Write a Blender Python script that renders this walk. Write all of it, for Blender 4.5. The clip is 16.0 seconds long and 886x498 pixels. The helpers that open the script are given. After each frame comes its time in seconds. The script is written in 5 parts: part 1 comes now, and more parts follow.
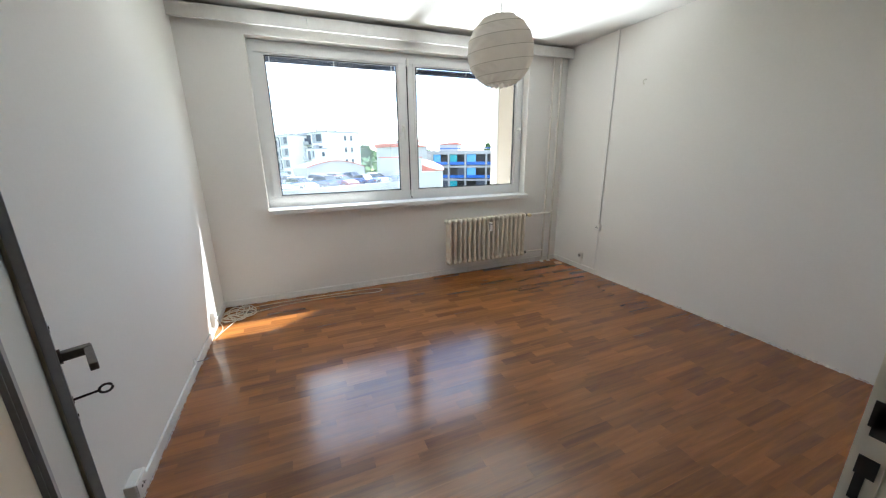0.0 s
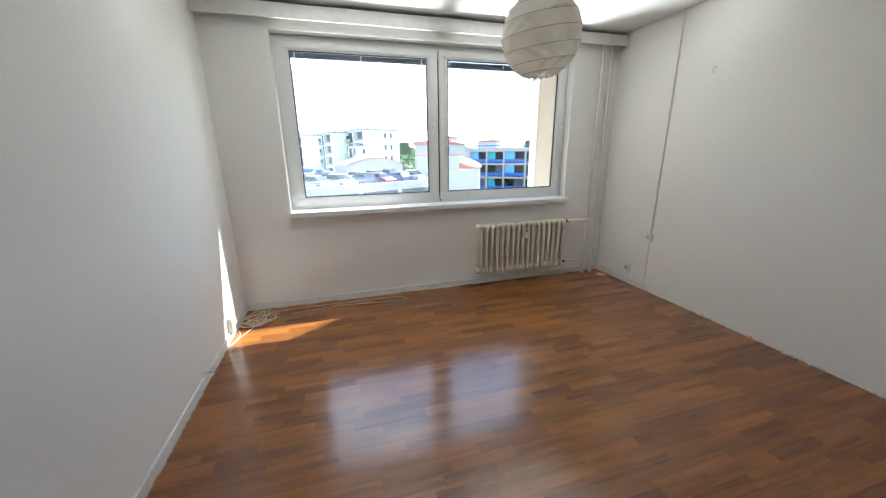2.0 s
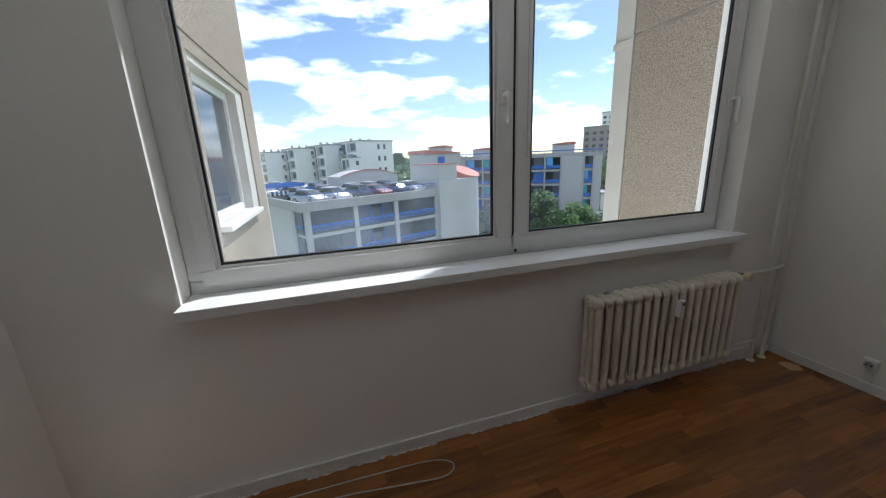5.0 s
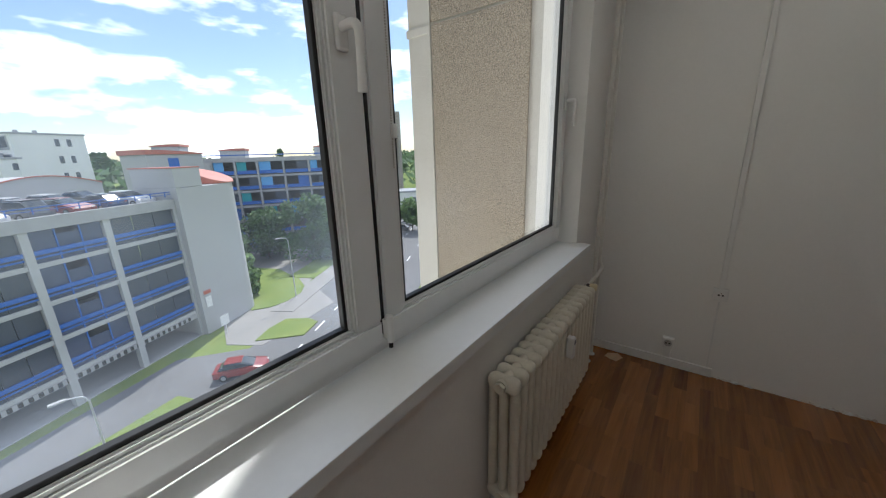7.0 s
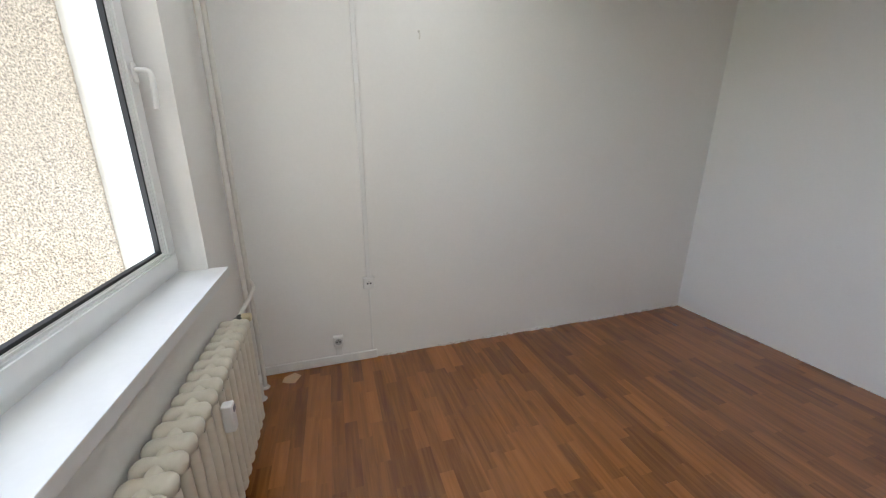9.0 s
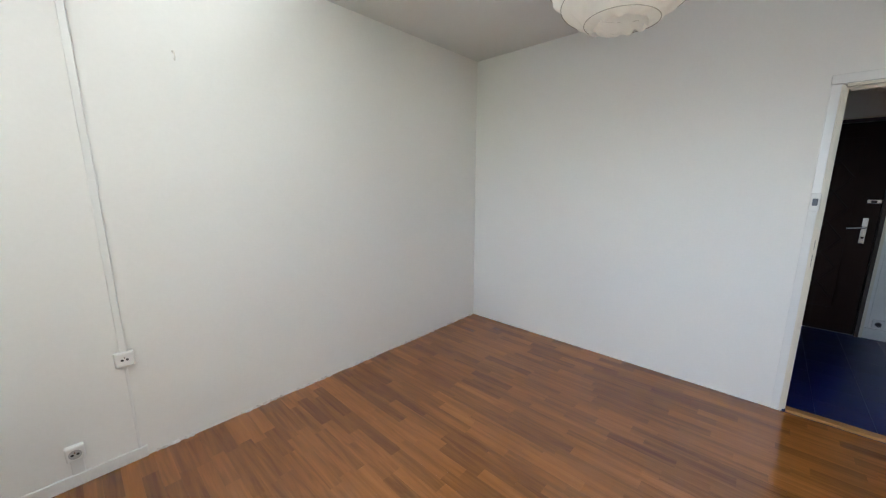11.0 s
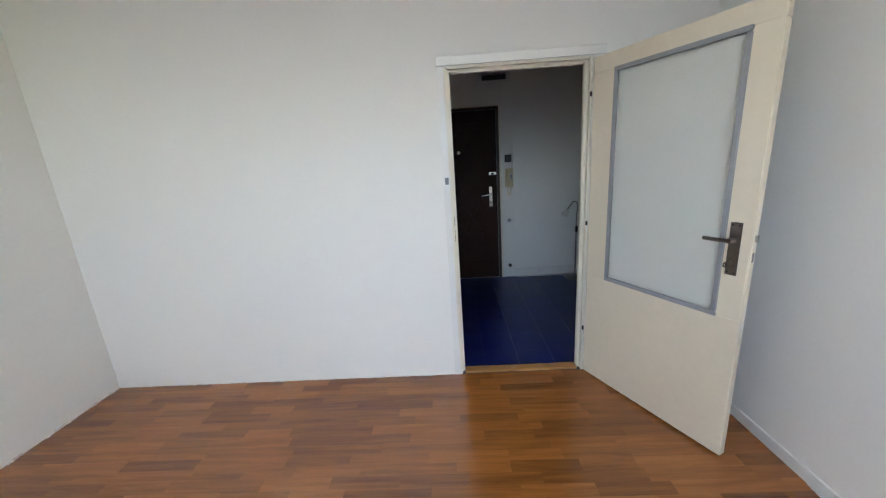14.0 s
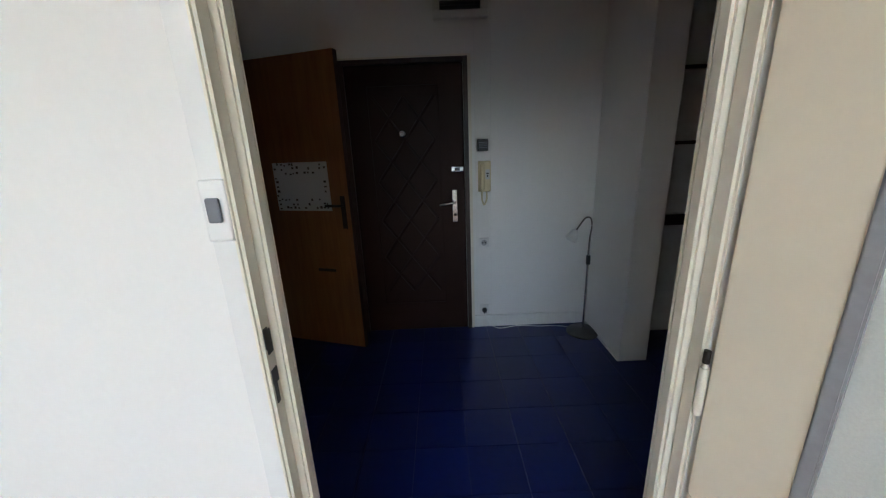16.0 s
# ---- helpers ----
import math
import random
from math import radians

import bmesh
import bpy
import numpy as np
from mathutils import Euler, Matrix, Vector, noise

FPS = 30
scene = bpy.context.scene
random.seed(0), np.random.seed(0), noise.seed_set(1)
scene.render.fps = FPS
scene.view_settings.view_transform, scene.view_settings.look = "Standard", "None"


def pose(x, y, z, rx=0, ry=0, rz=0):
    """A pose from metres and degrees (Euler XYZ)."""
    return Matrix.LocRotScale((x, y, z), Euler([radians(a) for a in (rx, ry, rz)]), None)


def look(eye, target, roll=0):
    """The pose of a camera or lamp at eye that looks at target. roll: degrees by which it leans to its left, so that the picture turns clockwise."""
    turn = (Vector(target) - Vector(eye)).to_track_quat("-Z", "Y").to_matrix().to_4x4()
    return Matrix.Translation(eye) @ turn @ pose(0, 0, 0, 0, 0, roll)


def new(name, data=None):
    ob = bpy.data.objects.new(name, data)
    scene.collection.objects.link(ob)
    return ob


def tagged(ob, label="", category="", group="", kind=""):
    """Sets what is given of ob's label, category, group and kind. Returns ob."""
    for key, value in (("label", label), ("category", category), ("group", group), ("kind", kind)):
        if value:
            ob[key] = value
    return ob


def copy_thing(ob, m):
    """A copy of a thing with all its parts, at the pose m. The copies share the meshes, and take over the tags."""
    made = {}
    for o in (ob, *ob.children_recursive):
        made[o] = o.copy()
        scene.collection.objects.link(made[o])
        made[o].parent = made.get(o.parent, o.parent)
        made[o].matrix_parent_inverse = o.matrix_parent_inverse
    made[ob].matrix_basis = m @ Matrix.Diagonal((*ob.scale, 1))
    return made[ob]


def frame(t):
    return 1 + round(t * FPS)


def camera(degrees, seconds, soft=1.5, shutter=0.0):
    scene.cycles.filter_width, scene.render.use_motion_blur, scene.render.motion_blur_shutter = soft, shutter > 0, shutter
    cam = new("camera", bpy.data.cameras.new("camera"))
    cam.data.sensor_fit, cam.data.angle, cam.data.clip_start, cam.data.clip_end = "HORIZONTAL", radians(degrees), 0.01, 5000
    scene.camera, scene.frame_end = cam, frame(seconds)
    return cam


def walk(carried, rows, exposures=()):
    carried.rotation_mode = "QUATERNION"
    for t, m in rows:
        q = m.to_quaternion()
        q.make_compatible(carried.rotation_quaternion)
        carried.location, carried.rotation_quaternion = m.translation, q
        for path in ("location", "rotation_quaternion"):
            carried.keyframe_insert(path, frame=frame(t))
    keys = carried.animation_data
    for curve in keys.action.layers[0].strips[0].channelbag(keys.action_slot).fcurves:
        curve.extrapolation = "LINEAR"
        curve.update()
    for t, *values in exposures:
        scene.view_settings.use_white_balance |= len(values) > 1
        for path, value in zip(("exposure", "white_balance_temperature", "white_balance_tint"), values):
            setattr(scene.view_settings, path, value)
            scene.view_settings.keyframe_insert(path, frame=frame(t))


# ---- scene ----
cam = camera(103.4, 16.0, soft=1.2)
PATH = [
    (0, (0.775, -0.142, 1.422), (1.506, 1.642, 0.89), -0.7),
    (0.5, (0.799, -0.15, 1.436), (1.544, 1.626, 0.898), -1.0),
    (1, (0.799, -0.155, 1.425), (1.542, 1.622, 0.886), -1.3),
    (1.5, (0.857, -0.083, 1.463), (1.544, 1.721, 0.938), -1.4),
    (2, (0.944, 0.106, 1.447), (1.482, 1.954, 0.903), -0.7),
    (2.5, (0.993, 0.356, 1.415), (1.452, 2.216, 0.843), -0.8),
    (3, (0.994, 0.697, 1.421), (1.521, 2.55, 0.883), -0.6),
    (3.5, (1.078, 1.036, 1.429), (1.549, 2.909, 0.908), -2.5),
    (3.7, (1.114, 1.166, 1.401), (1.56, 3.052, 0.907), -2.4),
    (5.8, (1.085, 2.595, 1.436), (2.005, 4.29, 0.905), -1.6),
    (6, (1.093, 2.702, 1.447), (2.193, 4.276, 0.888), -1.5),
    (6.5, (1.194, 2.896, 1.441), (2.556, 4.273, 0.942), -0.3),
    (7, (1.363, 3.009, 1.435), (2.915, 4.156, 0.909), -1.7),
    (7.5, (1.498, 3.058, 1.432), (3.285, 3.813, 0.946), -1.0),
    (8, (1.62, 3.08, 1.43), (3.528, 3.337, 0.89), -0.8),
    (8.5, (1.693, 3.064, 1.431), (3.603, 2.87, 0.87), -0.9),
    (9, (1.718, 3.011, 1.416), (3.551, 2.433, 0.865), -0.0),
    (9.2, (1.747, 3.021, 1.41), (3.544, 2.317, 0.886), -0.3),
    (11.3, (1.623, 2.87, 1.43), (2.887, 1.365, 1.063), -0.5),
    (11.5, (1.579, 2.814, 1.435), (2.792, 1.267, 1.066), -1.0),
    (12, (1.512, 2.721, 1.449), (2.547, 1.047, 1.096), -1.4),
    (12.5, (1.483, 2.703, 1.45), (2.343, 0.929, 1.112), -2.0),
    (13, (1.415, 2.593, 1.457), (1.982, 0.706, 1.113), -1.1),
    (13.5, (1.431, 2.401, 1.426), (1.702, 0.468, 0.989), -0.9),
    (14, (1.446, 2.14, 1.435), (1.529, 0.202, 0.949), -3.8),
    (14.5, (1.332, 1.765, 1.427), (1.23, -0.177, 0.96), -3.9),
    (15, (1.251, 1.382, 1.428), (1.171, -0.566, 0.983), -3.1),
    (15.5, (1.197, 0.969, 1.422), (1.008, -0.94, 0.856), -1.5),
    (16, (1.127, 0.57, 1.395), (1.126, -1.355, 0.851), -2.4),
]
EXPO = [(0.0, 2.0, 5750, 6), (2.5, 1.88, 5750, 6), (3.0, 1.6, 5750, 6), (3.7, 1.03, 5850, 7), (5.8, 0.24, 5700, 9), (7.0, 0.40, 5950, 9), (7.5, 0.72, 6100, 10),
        (8.0, 1.28, 6100, 11), (8.5, 1.56, 6000, 11), (9.0, 2.02, 5700, 9), (11.3, 2.52, 5600, 6), (14.0, 2.78, 5550, 6), (15.0, 2.78, 5600, 6), (15.5, 2.74, 5650, 6), (16.0, 3.06, 5750, 6)]
walk(cam, [(t, look(eye, target, roll)) for t, eye, target, roll in PATH], EXPO)

# ---- light ----
SUN = Vector((0.585, 0.39, 1.0)).normalized()
world = bpy.data.worlds.new("sky")
scene.world = world
world.use_nodes = True
wn, wl = world.node_tree.nodes, world.node_tree.links
wn.clear()
w_out, w_bg = wn.new("ShaderNodeOutputWorld"), wn.new("ShaderNodeBackground")
w_sky, w_tc, w_map = wn.new("ShaderNodeTexSky"), wn.new("ShaderNodeTexCoord"), wn.new("ShaderNodeMapping")
w_noise, w_ramp, w_mix = wn.new("ShaderNodeTexNoise"), wn.new("ShaderNodeValToRGB"), wn.new("ShaderNodeMix")
w_sky.sky_type, w_sky.sun_disc = "NISHITA", False
w_sky.sun_elevation, w_sky.sun_rotation = math.asin(SUN.z), math.atan2(SUN.x, SUN.y)
w_sky.air_density, w_sky.dust_density = 1.0, 0.5
w_map.inputs["Scale"].default_value = (2.6, 2.6, 8.0)
w_noise.inputs["Scale"].default_value, w_noise.inputs["Detail"].default_value = 1.6, 9
w_noise.inputs["Roughness"].default_value = 0.55
w_ramp.color_ramp.elements[0].position, w_ramp.color_ramp.elements[1].position = 0.47, 0.63
w_mix.data_type = "RGBA"
w_mix.inputs["B"].default_value = (15.5, 15.6, 16.0, 1)
w_bg.inputs["Strength"].default_value = 0.12
wl.new(w_tc.outputs["Generated"], w_map.inputs["Vector"])
wl.new(w_map.outputs["Vector"], w_noise.inputs["Vector"])
wl.new(w_noise.outputs["Fac"], w_ramp.inputs["Fac"])
wl.new(w_ramp.outputs["Color"], w_mix.inputs["Factor"])
wl.new(w_sky.outputs["Color"], w_mix.inputs["A"])
wl.new(w_mix.outputs["Result"], w_bg.inputs["Color"])
wl.new(w_bg.outputs["Background"], w_out.inputs["Surface"])
sun = new("sun", bpy.data.lights.new("sun", "SUN"))
sun.data.energy, sun.data.angle, sun.data.color = 3.4, radians(0.53), (1.0, 0.95, 0.86)
sun.matrix_world = look(SUN * 50, (0, 0, 0))
# added lamp, unseen above the window, boosting the sky's light into the room
sky_fill_lamp = new("sky_fill_light", bpy.data.lights.new("sky_fill_light", "AREA"))
sky_fill_lamp.data.shape, sky_fill_lamp.data.size, sky_fill_lamp.data.size_y = "RECTANGLE", 2.7, 0.6
sky_fill_lamp.data.energy, sky_fill_lamp.data.color = 2.0, (0.92, 0.96, 1.0)
sky_fill_lamp.matrix_world = look((1.95, 4.06, 2.80), (1.95, 1.66, 0.80))
# added fill lamp, unseen below the window, for daylight thrown up from the ground
low_lamp = new("low_fill_light", bpy.data.lights.new("low_fill_light", "AREA"))
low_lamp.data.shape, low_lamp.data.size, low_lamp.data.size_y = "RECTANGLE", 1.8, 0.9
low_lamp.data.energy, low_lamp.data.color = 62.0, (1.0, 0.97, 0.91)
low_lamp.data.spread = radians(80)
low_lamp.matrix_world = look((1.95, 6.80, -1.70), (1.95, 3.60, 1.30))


# ---- materials ----
def material(name, color, rough=0.6, metal=0.0, spec=0.5, grain=40.0, vary=0.06, bump=0.05, stain=0.0, stain_scale=2.0, stain_color=None,
             island=0.0, coat=0.0, bump_dist=0.002, stretch=(1, 1, 1), detail=6, obj_random=0.0, contrast=1.0):
    """A painted, cast or plain surface: colour with two scales of variation and a fine relief."""
    m = bpy.data.materials.new(name)
    m.use_nodes = True
    n, l = m.node_tree.nodes, m.node_tree.links
    b = n["Principled BSDF"]
    b.inputs["Roughness"].default_value, b.inputs["Metallic"].default_value = rough, metal
    b.inputs["Specular IOR Level"].default_value = spec
    b.inputs["Coat Weight"].default_value = coat
    tc, mp = n.new("ShaderNodeTexCoord"), n.new("ShaderNodeMapping")
    mp.inputs["Scale"].default_value = stretch
    l.new(tc.outputs["Object"], mp.inputs["Vector"])
    fine, big = n.new("ShaderNodeTexNoise"), n.new("ShaderNodeTexNoise")
    fine.inputs["Scale"].default_value, fine.inputs["Detail"].default_value = grain, detail
    big.inputs["Scale"].default_value, big.inputs["Detail"].default_value = stain_scale, 4
    l.new(mp.outputs["Vector"], fine.inputs["Vector"])
    l.new(mp.outputs["Vector"], big.inputs["Vector"])
    lo = tuple(max(0, c * (1 - vary * 2)) for c in color)
    hi = tuple(min(1, c * (1 + vary * 2)) for c in color)
    mix = n.new("ShaderNodeMix")
    mix.data_type = "RGBA"
    mix.inputs["A"].default_value, mix.inputs["B"].default_value = (*lo, 1), (*hi, 1)
    cr = n.new("ShaderNodeMapRange")
    cr.inputs["From Min"].default_value, cr.inputs["From Max"].default_value = 0.5 - 0.5 / contrast, 0.5 + 0.5 / contrast
    l.new(fine.outputs["Fac"], cr.inputs["Value"])
    l.new(cr.outputs["Result"], mix.inputs["Factor"])
    last = mix.outputs["Result"]
    if stain:
        rp, mx = n.new("ShaderNodeMapRange"), n.new("ShaderNodeMix")
        mx.data_type = "RGBA"
        rp.inputs["From Min"].default_value, rp.inputs["From Max"].default_value = 0.42, 0.72
        rp.inputs["To Max"].default_value = stain
        l.new(big.outputs["Fac"], rp.inputs["Value"])
        l.new(rp.outputs["Result"], mx.inputs["Factor"])
        l.new(last, mx.inputs["A"])
        mx.inputs["B"].default_value = (*(stain_color or tuple(c * 0.6 for c in color)), 1)
        last = mx.outputs["Result"]
    for amount, node, sock in ((island, "ShaderNodeNewGeometry", "Random Per Island"), (obj_random, "ShaderNodeObjectInfo", "Random")):
        if amount:
            g, hs, mr = n.new(node), n.new("ShaderNodeHueSaturation"), n.new("ShaderNodeMapRange")
            mr.inputs["To Min"].default_value, mr.inputs["To Max"].default_value = 1 - amount, 1 + amount
            l.new(g.outputs[sock], mr.inputs["Value"])
            l.new(mr.outputs["Result"], hs.inputs["Value"])
            l.new(last, hs.inputs["Color"])
            last = hs.outputs["Color"]
    l.new(last, b.inputs["Base Color"])
    if bump:
        bp = n.new("ShaderNodeBump")
        bp.inputs["Strength"].default_value, bp.inputs["Distance"].default_value = bump, bump_dist
        l.new(fine.outputs["Fac"], bp.inputs["Height"])
        l.new(bp.outputs["Normal"], b.inputs["Normal"])
    return m


def wood(name, dark, light, rough, spec=0.5, along=(2.0, 30.0, 30.0), random_by="object", spread=0.5, bump=0.04, ends=(0.22, 0.80)):
    """Wood with long grain; every piece takes its own tone."""
    m = bpy.data.materials.new(name)
    m.use_nodes = True
    n, l = m.node_tree.nodes, m.node_tree.links
    b = n["Principled BSDF"]
    b.inputs["Specular IOR Level"].default_value = spec
    tc, mp, ofs = n.new("ShaderNodeTexCoord"), n.new("ShaderNodeMapping"), n.new("ShaderNodeVectorMath")
    rnd = n.new("ShaderNodeObjectInfo" if random_by == "object" else "ShaderNodeNewGeometry")
    rs = rnd.outputs["Random" if random_by == "object" else "Random Per Island"]
    geo = n.new("ShaderNodeNewGeometry")
    mul = n.new("ShaderNodeMath")
    mul.operation = "MULTIPLY"
    mul.inputs[1].default_value = 37.0
    l.new(rs, mul.inputs[0])
    l.new(geo.outputs["Position"], mp.inputs["Vector"])
    mp.inputs["Scale"].default_value = along
    l.new(mp.outputs["Vector"], ofs.inputs[0])
    l.new(mul.outputs[0], ofs.inputs[1])
    no = n.new("ShaderNodeTexNoise")
    no.inputs["Scale"].default_value, no.inputs["Detail"].default_value, no.inputs["Roughness"].default_value = 1.0, 7, 0.62
    no.inputs["Distortion"].default_value = 0.6
    l.new(ofs.outputs["Vector"], no.inputs["Vector"])
    add = n.new("ShaderNodeMath")
    add.operation = "MULTIPLY_ADD"
    l.new(rs, add.inputs[0])
    add.inputs[1].default_value = spread
    half = n.new("ShaderNodeMath")
    half.operation = "MULTIPLY_ADD"
    half.inputs[1].default_value, half.inputs[2].default_value = 1.0, -spread / 2
    l.new(no.outputs["Fac"], half.inputs[0])
    l.new(half.outputs[0], add.inputs[2])
    ramp = n.new("ShaderNodeValToRGB")
    ramp.color_ramp.elements[0].position, ramp.color_ramp.elements[1].position = ends
    ramp.color_ramp.elements[0].color, ramp.color_ramp.elements[1].color = (*dark, 1), (*light, 1)
    l.new(add.outputs[0], ramp.inputs["Fac"])
    l.new(ramp.outputs["Color"], b.inputs["Base Color"])
    rr = n.new("ShaderNodeMapRange")
    rr.inputs["To Min"].default_value, rr.inputs["To Max"].default_value = rough * 0.85, rough * 1.2
    l.new(no.outputs["Fac"], rr.inputs["Value"])
    l.new(rr.outputs["Result"], b.inputs["Roughness"])
    bp = n.new("ShaderNodeBump")
    bp.inputs["Strength"].default_value, bp.inputs["Distance"].default_value = bump, 0.001
    l.new(no.outputs["Fac"], bp.inputs["Height"])
    l.new(bp.outputs["Normal"], b.inputs["Normal"])
    return m


def pane_glass(name, tint=(1, 1, 1), dust_haze=0.04, dust_haze_color=(0.7, 0.72, 0.75)):
    """Thin clear glass with a film of dust and dried drops, and a painted-in veil of haze."""
    m = bpy.data.materials.new(name)
    m.use_nodes = True
    n, l = m.node_tree.nodes, m.node_tree.links
    n.clear()
    out, tr, gl, df = n.new("ShaderNodeOutputMaterial"), n.new("ShaderNodeBsdfTransparent"), n.new("ShaderNodeBsdfGlossy"), n.new("ShaderNodeBsdfTranslucent")
    fr, m1, m2 = n.new("ShaderNodeLayerWeight"), n.new("ShaderNodeMixShader"), n.new("ShaderNodeMixShader")
    pw, rf = n.new("ShaderNodeMath"), n.new("ShaderNodeMath")
    pw.operation, rf.operation = "POWER", "MULTIPLY_ADD"
    pw.inputs[1].default_value, rf.inputs[1].default_value, rf.inputs[2].default_value = 5.0, 0.6, 0.02
    l.new(fr.outputs["Facing"], pw.inputs[0])
    l.new(pw.outputs[0], rf.inputs[0])
    tr.inputs["Color"].default_value, df.inputs["Color"].default_value = (*tint, 1), (*dust_haze_color, 1)
    gl.inputs["Roughness"].default_value, fr.inputs["Blend"].default_value = 0.02, 0.5
    tc, drops, haze = n.new("ShaderNodeTexCoord"), n.new("ShaderNodeTexNoise"), n.new("ShaderNodeTexNoise")
    drops.inputs["Scale"].default_value, drops.inputs["Detail"].default_value = 420, 1
    haze.inputs["Scale"].default_value, haze.inputs["Detail"].default_value = 2.2, 4
    rp, rh, ml = n.new("ShaderNodeMapRange"), n.new("ShaderNodeMapRange"), n.new("ShaderNodeMath")
    rp.inputs["From Min"].default_value, rp.inputs["From Max"].default_value = 0.60, 0.72
    rp.inputs["To Min"].default_value, rp.inputs["To Max"].default_value = 0.7, 1.9
    rh.inputs["From Min"].default_value, rh.inputs["From Max"].default_value = 0.35, 0.75
    rh.inputs["To Max"].default_value = dust_haze * 2
    ml.operation = "MULTIPLY"
    for tex in (drops, haze):
        l.new(tc.outputs["Object"], tex.inputs["Vector"])
    l.new(drops.outputs["Fac"], rp.inputs["Value"])
    l.new(haze.outputs["Fac"], rh.inputs["Value"])
    l.new(rp.outputs["Result"], ml.inputs[0])
    l.new(rh.outputs["Result"], ml.inputs[1])
    # bluish haze of light put into the dust colour, thicker towards the bottom
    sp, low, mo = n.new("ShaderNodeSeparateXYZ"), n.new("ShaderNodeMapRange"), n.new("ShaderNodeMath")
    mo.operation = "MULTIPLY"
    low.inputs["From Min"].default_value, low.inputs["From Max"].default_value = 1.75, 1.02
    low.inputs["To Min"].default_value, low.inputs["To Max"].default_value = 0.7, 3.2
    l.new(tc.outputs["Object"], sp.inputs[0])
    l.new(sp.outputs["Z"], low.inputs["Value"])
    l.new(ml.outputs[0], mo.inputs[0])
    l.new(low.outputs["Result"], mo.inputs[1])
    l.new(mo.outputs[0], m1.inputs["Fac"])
    l.new(tr.outputs[0], m1.inputs[1])
    l.new(df.outputs[0], m1.inputs[2])
    l.new(rf.outputs[0], m2.inputs["Fac"])
    l.new(m1.outputs[0], m2.inputs[1])
    l.new(gl.outputs[0], m2.inputs[2])
    l.new(m2.outputs[0], out.inputs["Surface"])
    return m


def frosted(name):
    m = material(name, (0.80, 0.805, 0.75), 0.28, grain=260, vary=0.05, bump=0.5, bump_dist=0.0015)
    b = m.node_tree.nodes["Principled BSDF"]
    b.inputs["Transmission Weight"].default_value = 0.30
    b.inputs["IOR"].default_value = 1.3
    return m


def paper(name):
    m = material(name, (0.86, 0.83, 0.78), 0.5, spec=0.4, grain=25, vary=0.04, bump=0.5, bump_dist=0.006, stain=0.15, stain_scale=9, stain_color=(0.74, 0.70, 0.64))
    n, l = m.node_tree.nodes, m.node_tree.links
    b, out = n["Principled BSDF"], n["Material Output"]
    t, mx = n.new("ShaderNodeBsdfTranslucent"), n.new("ShaderNodeMixShader")
    t.inputs["Color"].default_value = (0.92, 0.88, 0.81, 1)
    mx.inputs["Fac"].default_value = 0.55
    l.new(b.outputs[0], mx.inputs[1])
    l.new(t.outputs[0], mx.inputs[2])
    l.new(mx.outputs[0], out.inputs["Surface"])
    return m


M_WALL = material("wall_paint", (0.845, 0.828, 0.79), 0.75, spec=0.25, grain=70, vary=0.012, bump=0.10, stain=0.06, stain_scale=1.2, stain_color=(0.70, 0.68, 0.63))
M_GLOSSWALL = material("glossy_wall_paint", (0.83, 0.82, 0.79), 0.22, grain=30, vary=0.012, bump=0.12, stain=0.06, stain_scale=6)
M_CEIL = material("ceiling_paint", (0.77, 0.76, 0.735), 0.85, spec=0.2, grain=60, vary=0.012, bump=0.12, stain=0.06, stain_scale=0.8)
M_SKIRT = material("skirting_paint", (0.80, 0.79, 0.76), 0.5, grain=30, vary=0.03, bump=0.15, stain=0.18, stain_scale=14, stain_color=(0.55, 0.50, 0.44))
M_FLAKE = material("broken_plaster", (0.74, 0.72, 0.68), 0.9, spec=0.1, grain=90, vary=0.12, bump=0.7, stain=0.6, stain_scale=20, stain_color=(0.30, 0.20, 0.14))
M_FLOOR = wood("laminate_strip", (0.100, 0.031, 0.006), (0.40, 0.154, 0.034), 0.18, spec=0.82, spread=0.36, ends=(0.13, 0.87))
M_FLOOR_J = wood("laminate_strip_joined", (0.100, 0.031, 0.006), (0.40, 0.154, 0.034), 0.18, spec=0.82, random_by="island", spread=0.36, ends=(0.13, 0.87))
M_SUB = material("floor_joint", (0.05, 0.02, 0.01), 0.7, grain=50)
M_PVC = material("window_plastic", (0.80, 0.80, 0.79), 0.35, grain=12, vary=0.015, bump=0.02, stain=0.12, stain_scale=7, stain_color=(0.6, 0.58, 0.54))
M_SILL = material("sill_laminate", (0.80, 0.80, 0.79), 0.38, grain=50, vary=0.015, bump=0.03, stain=0.08, stain_scale=5)
M_RUBBER = material("black_gasket_and_gap_shade", (0.015, 0.015, 0.016), 0.6, grain=60)
M_GLASS_CLEAN = pane_glass("clean_window_glass", dust_haze=0.004, dust_haze_color=(0.62, 0.71, 0.84))
M_GLASS = pane_glass("window_glass", dust_haze=0.021, dust_haze_color=(0.62, 0.71, 0.84))
M_BLIND = material("dark_blind", (0.03, 0.04, 0.075), 0.45, grain=30, vary=0.1)
M_CLIP = material("grey_metal_clip", (0.55, 0.56, 0.58), 0.35, metal=0.8, grain=60)
M_CHROME = material("worn_chrome", (0.62, 0.60, 0.57), 0.25, metal=1.0, grain=80, vary=0.08, stain=0.3, stain_scale=25)
M_STEEL = material("dull_steel", (0.19, 0.175, 0.16), 0.36, metal=1.0, grain=90, vary=0.1, stain=0.4, stain_scale=18)
M_DARKMETAL = material("dark_iron", (0.05, 0.045, 0.04), 0.5, metal=0.8, grain=70, vary=0.15)
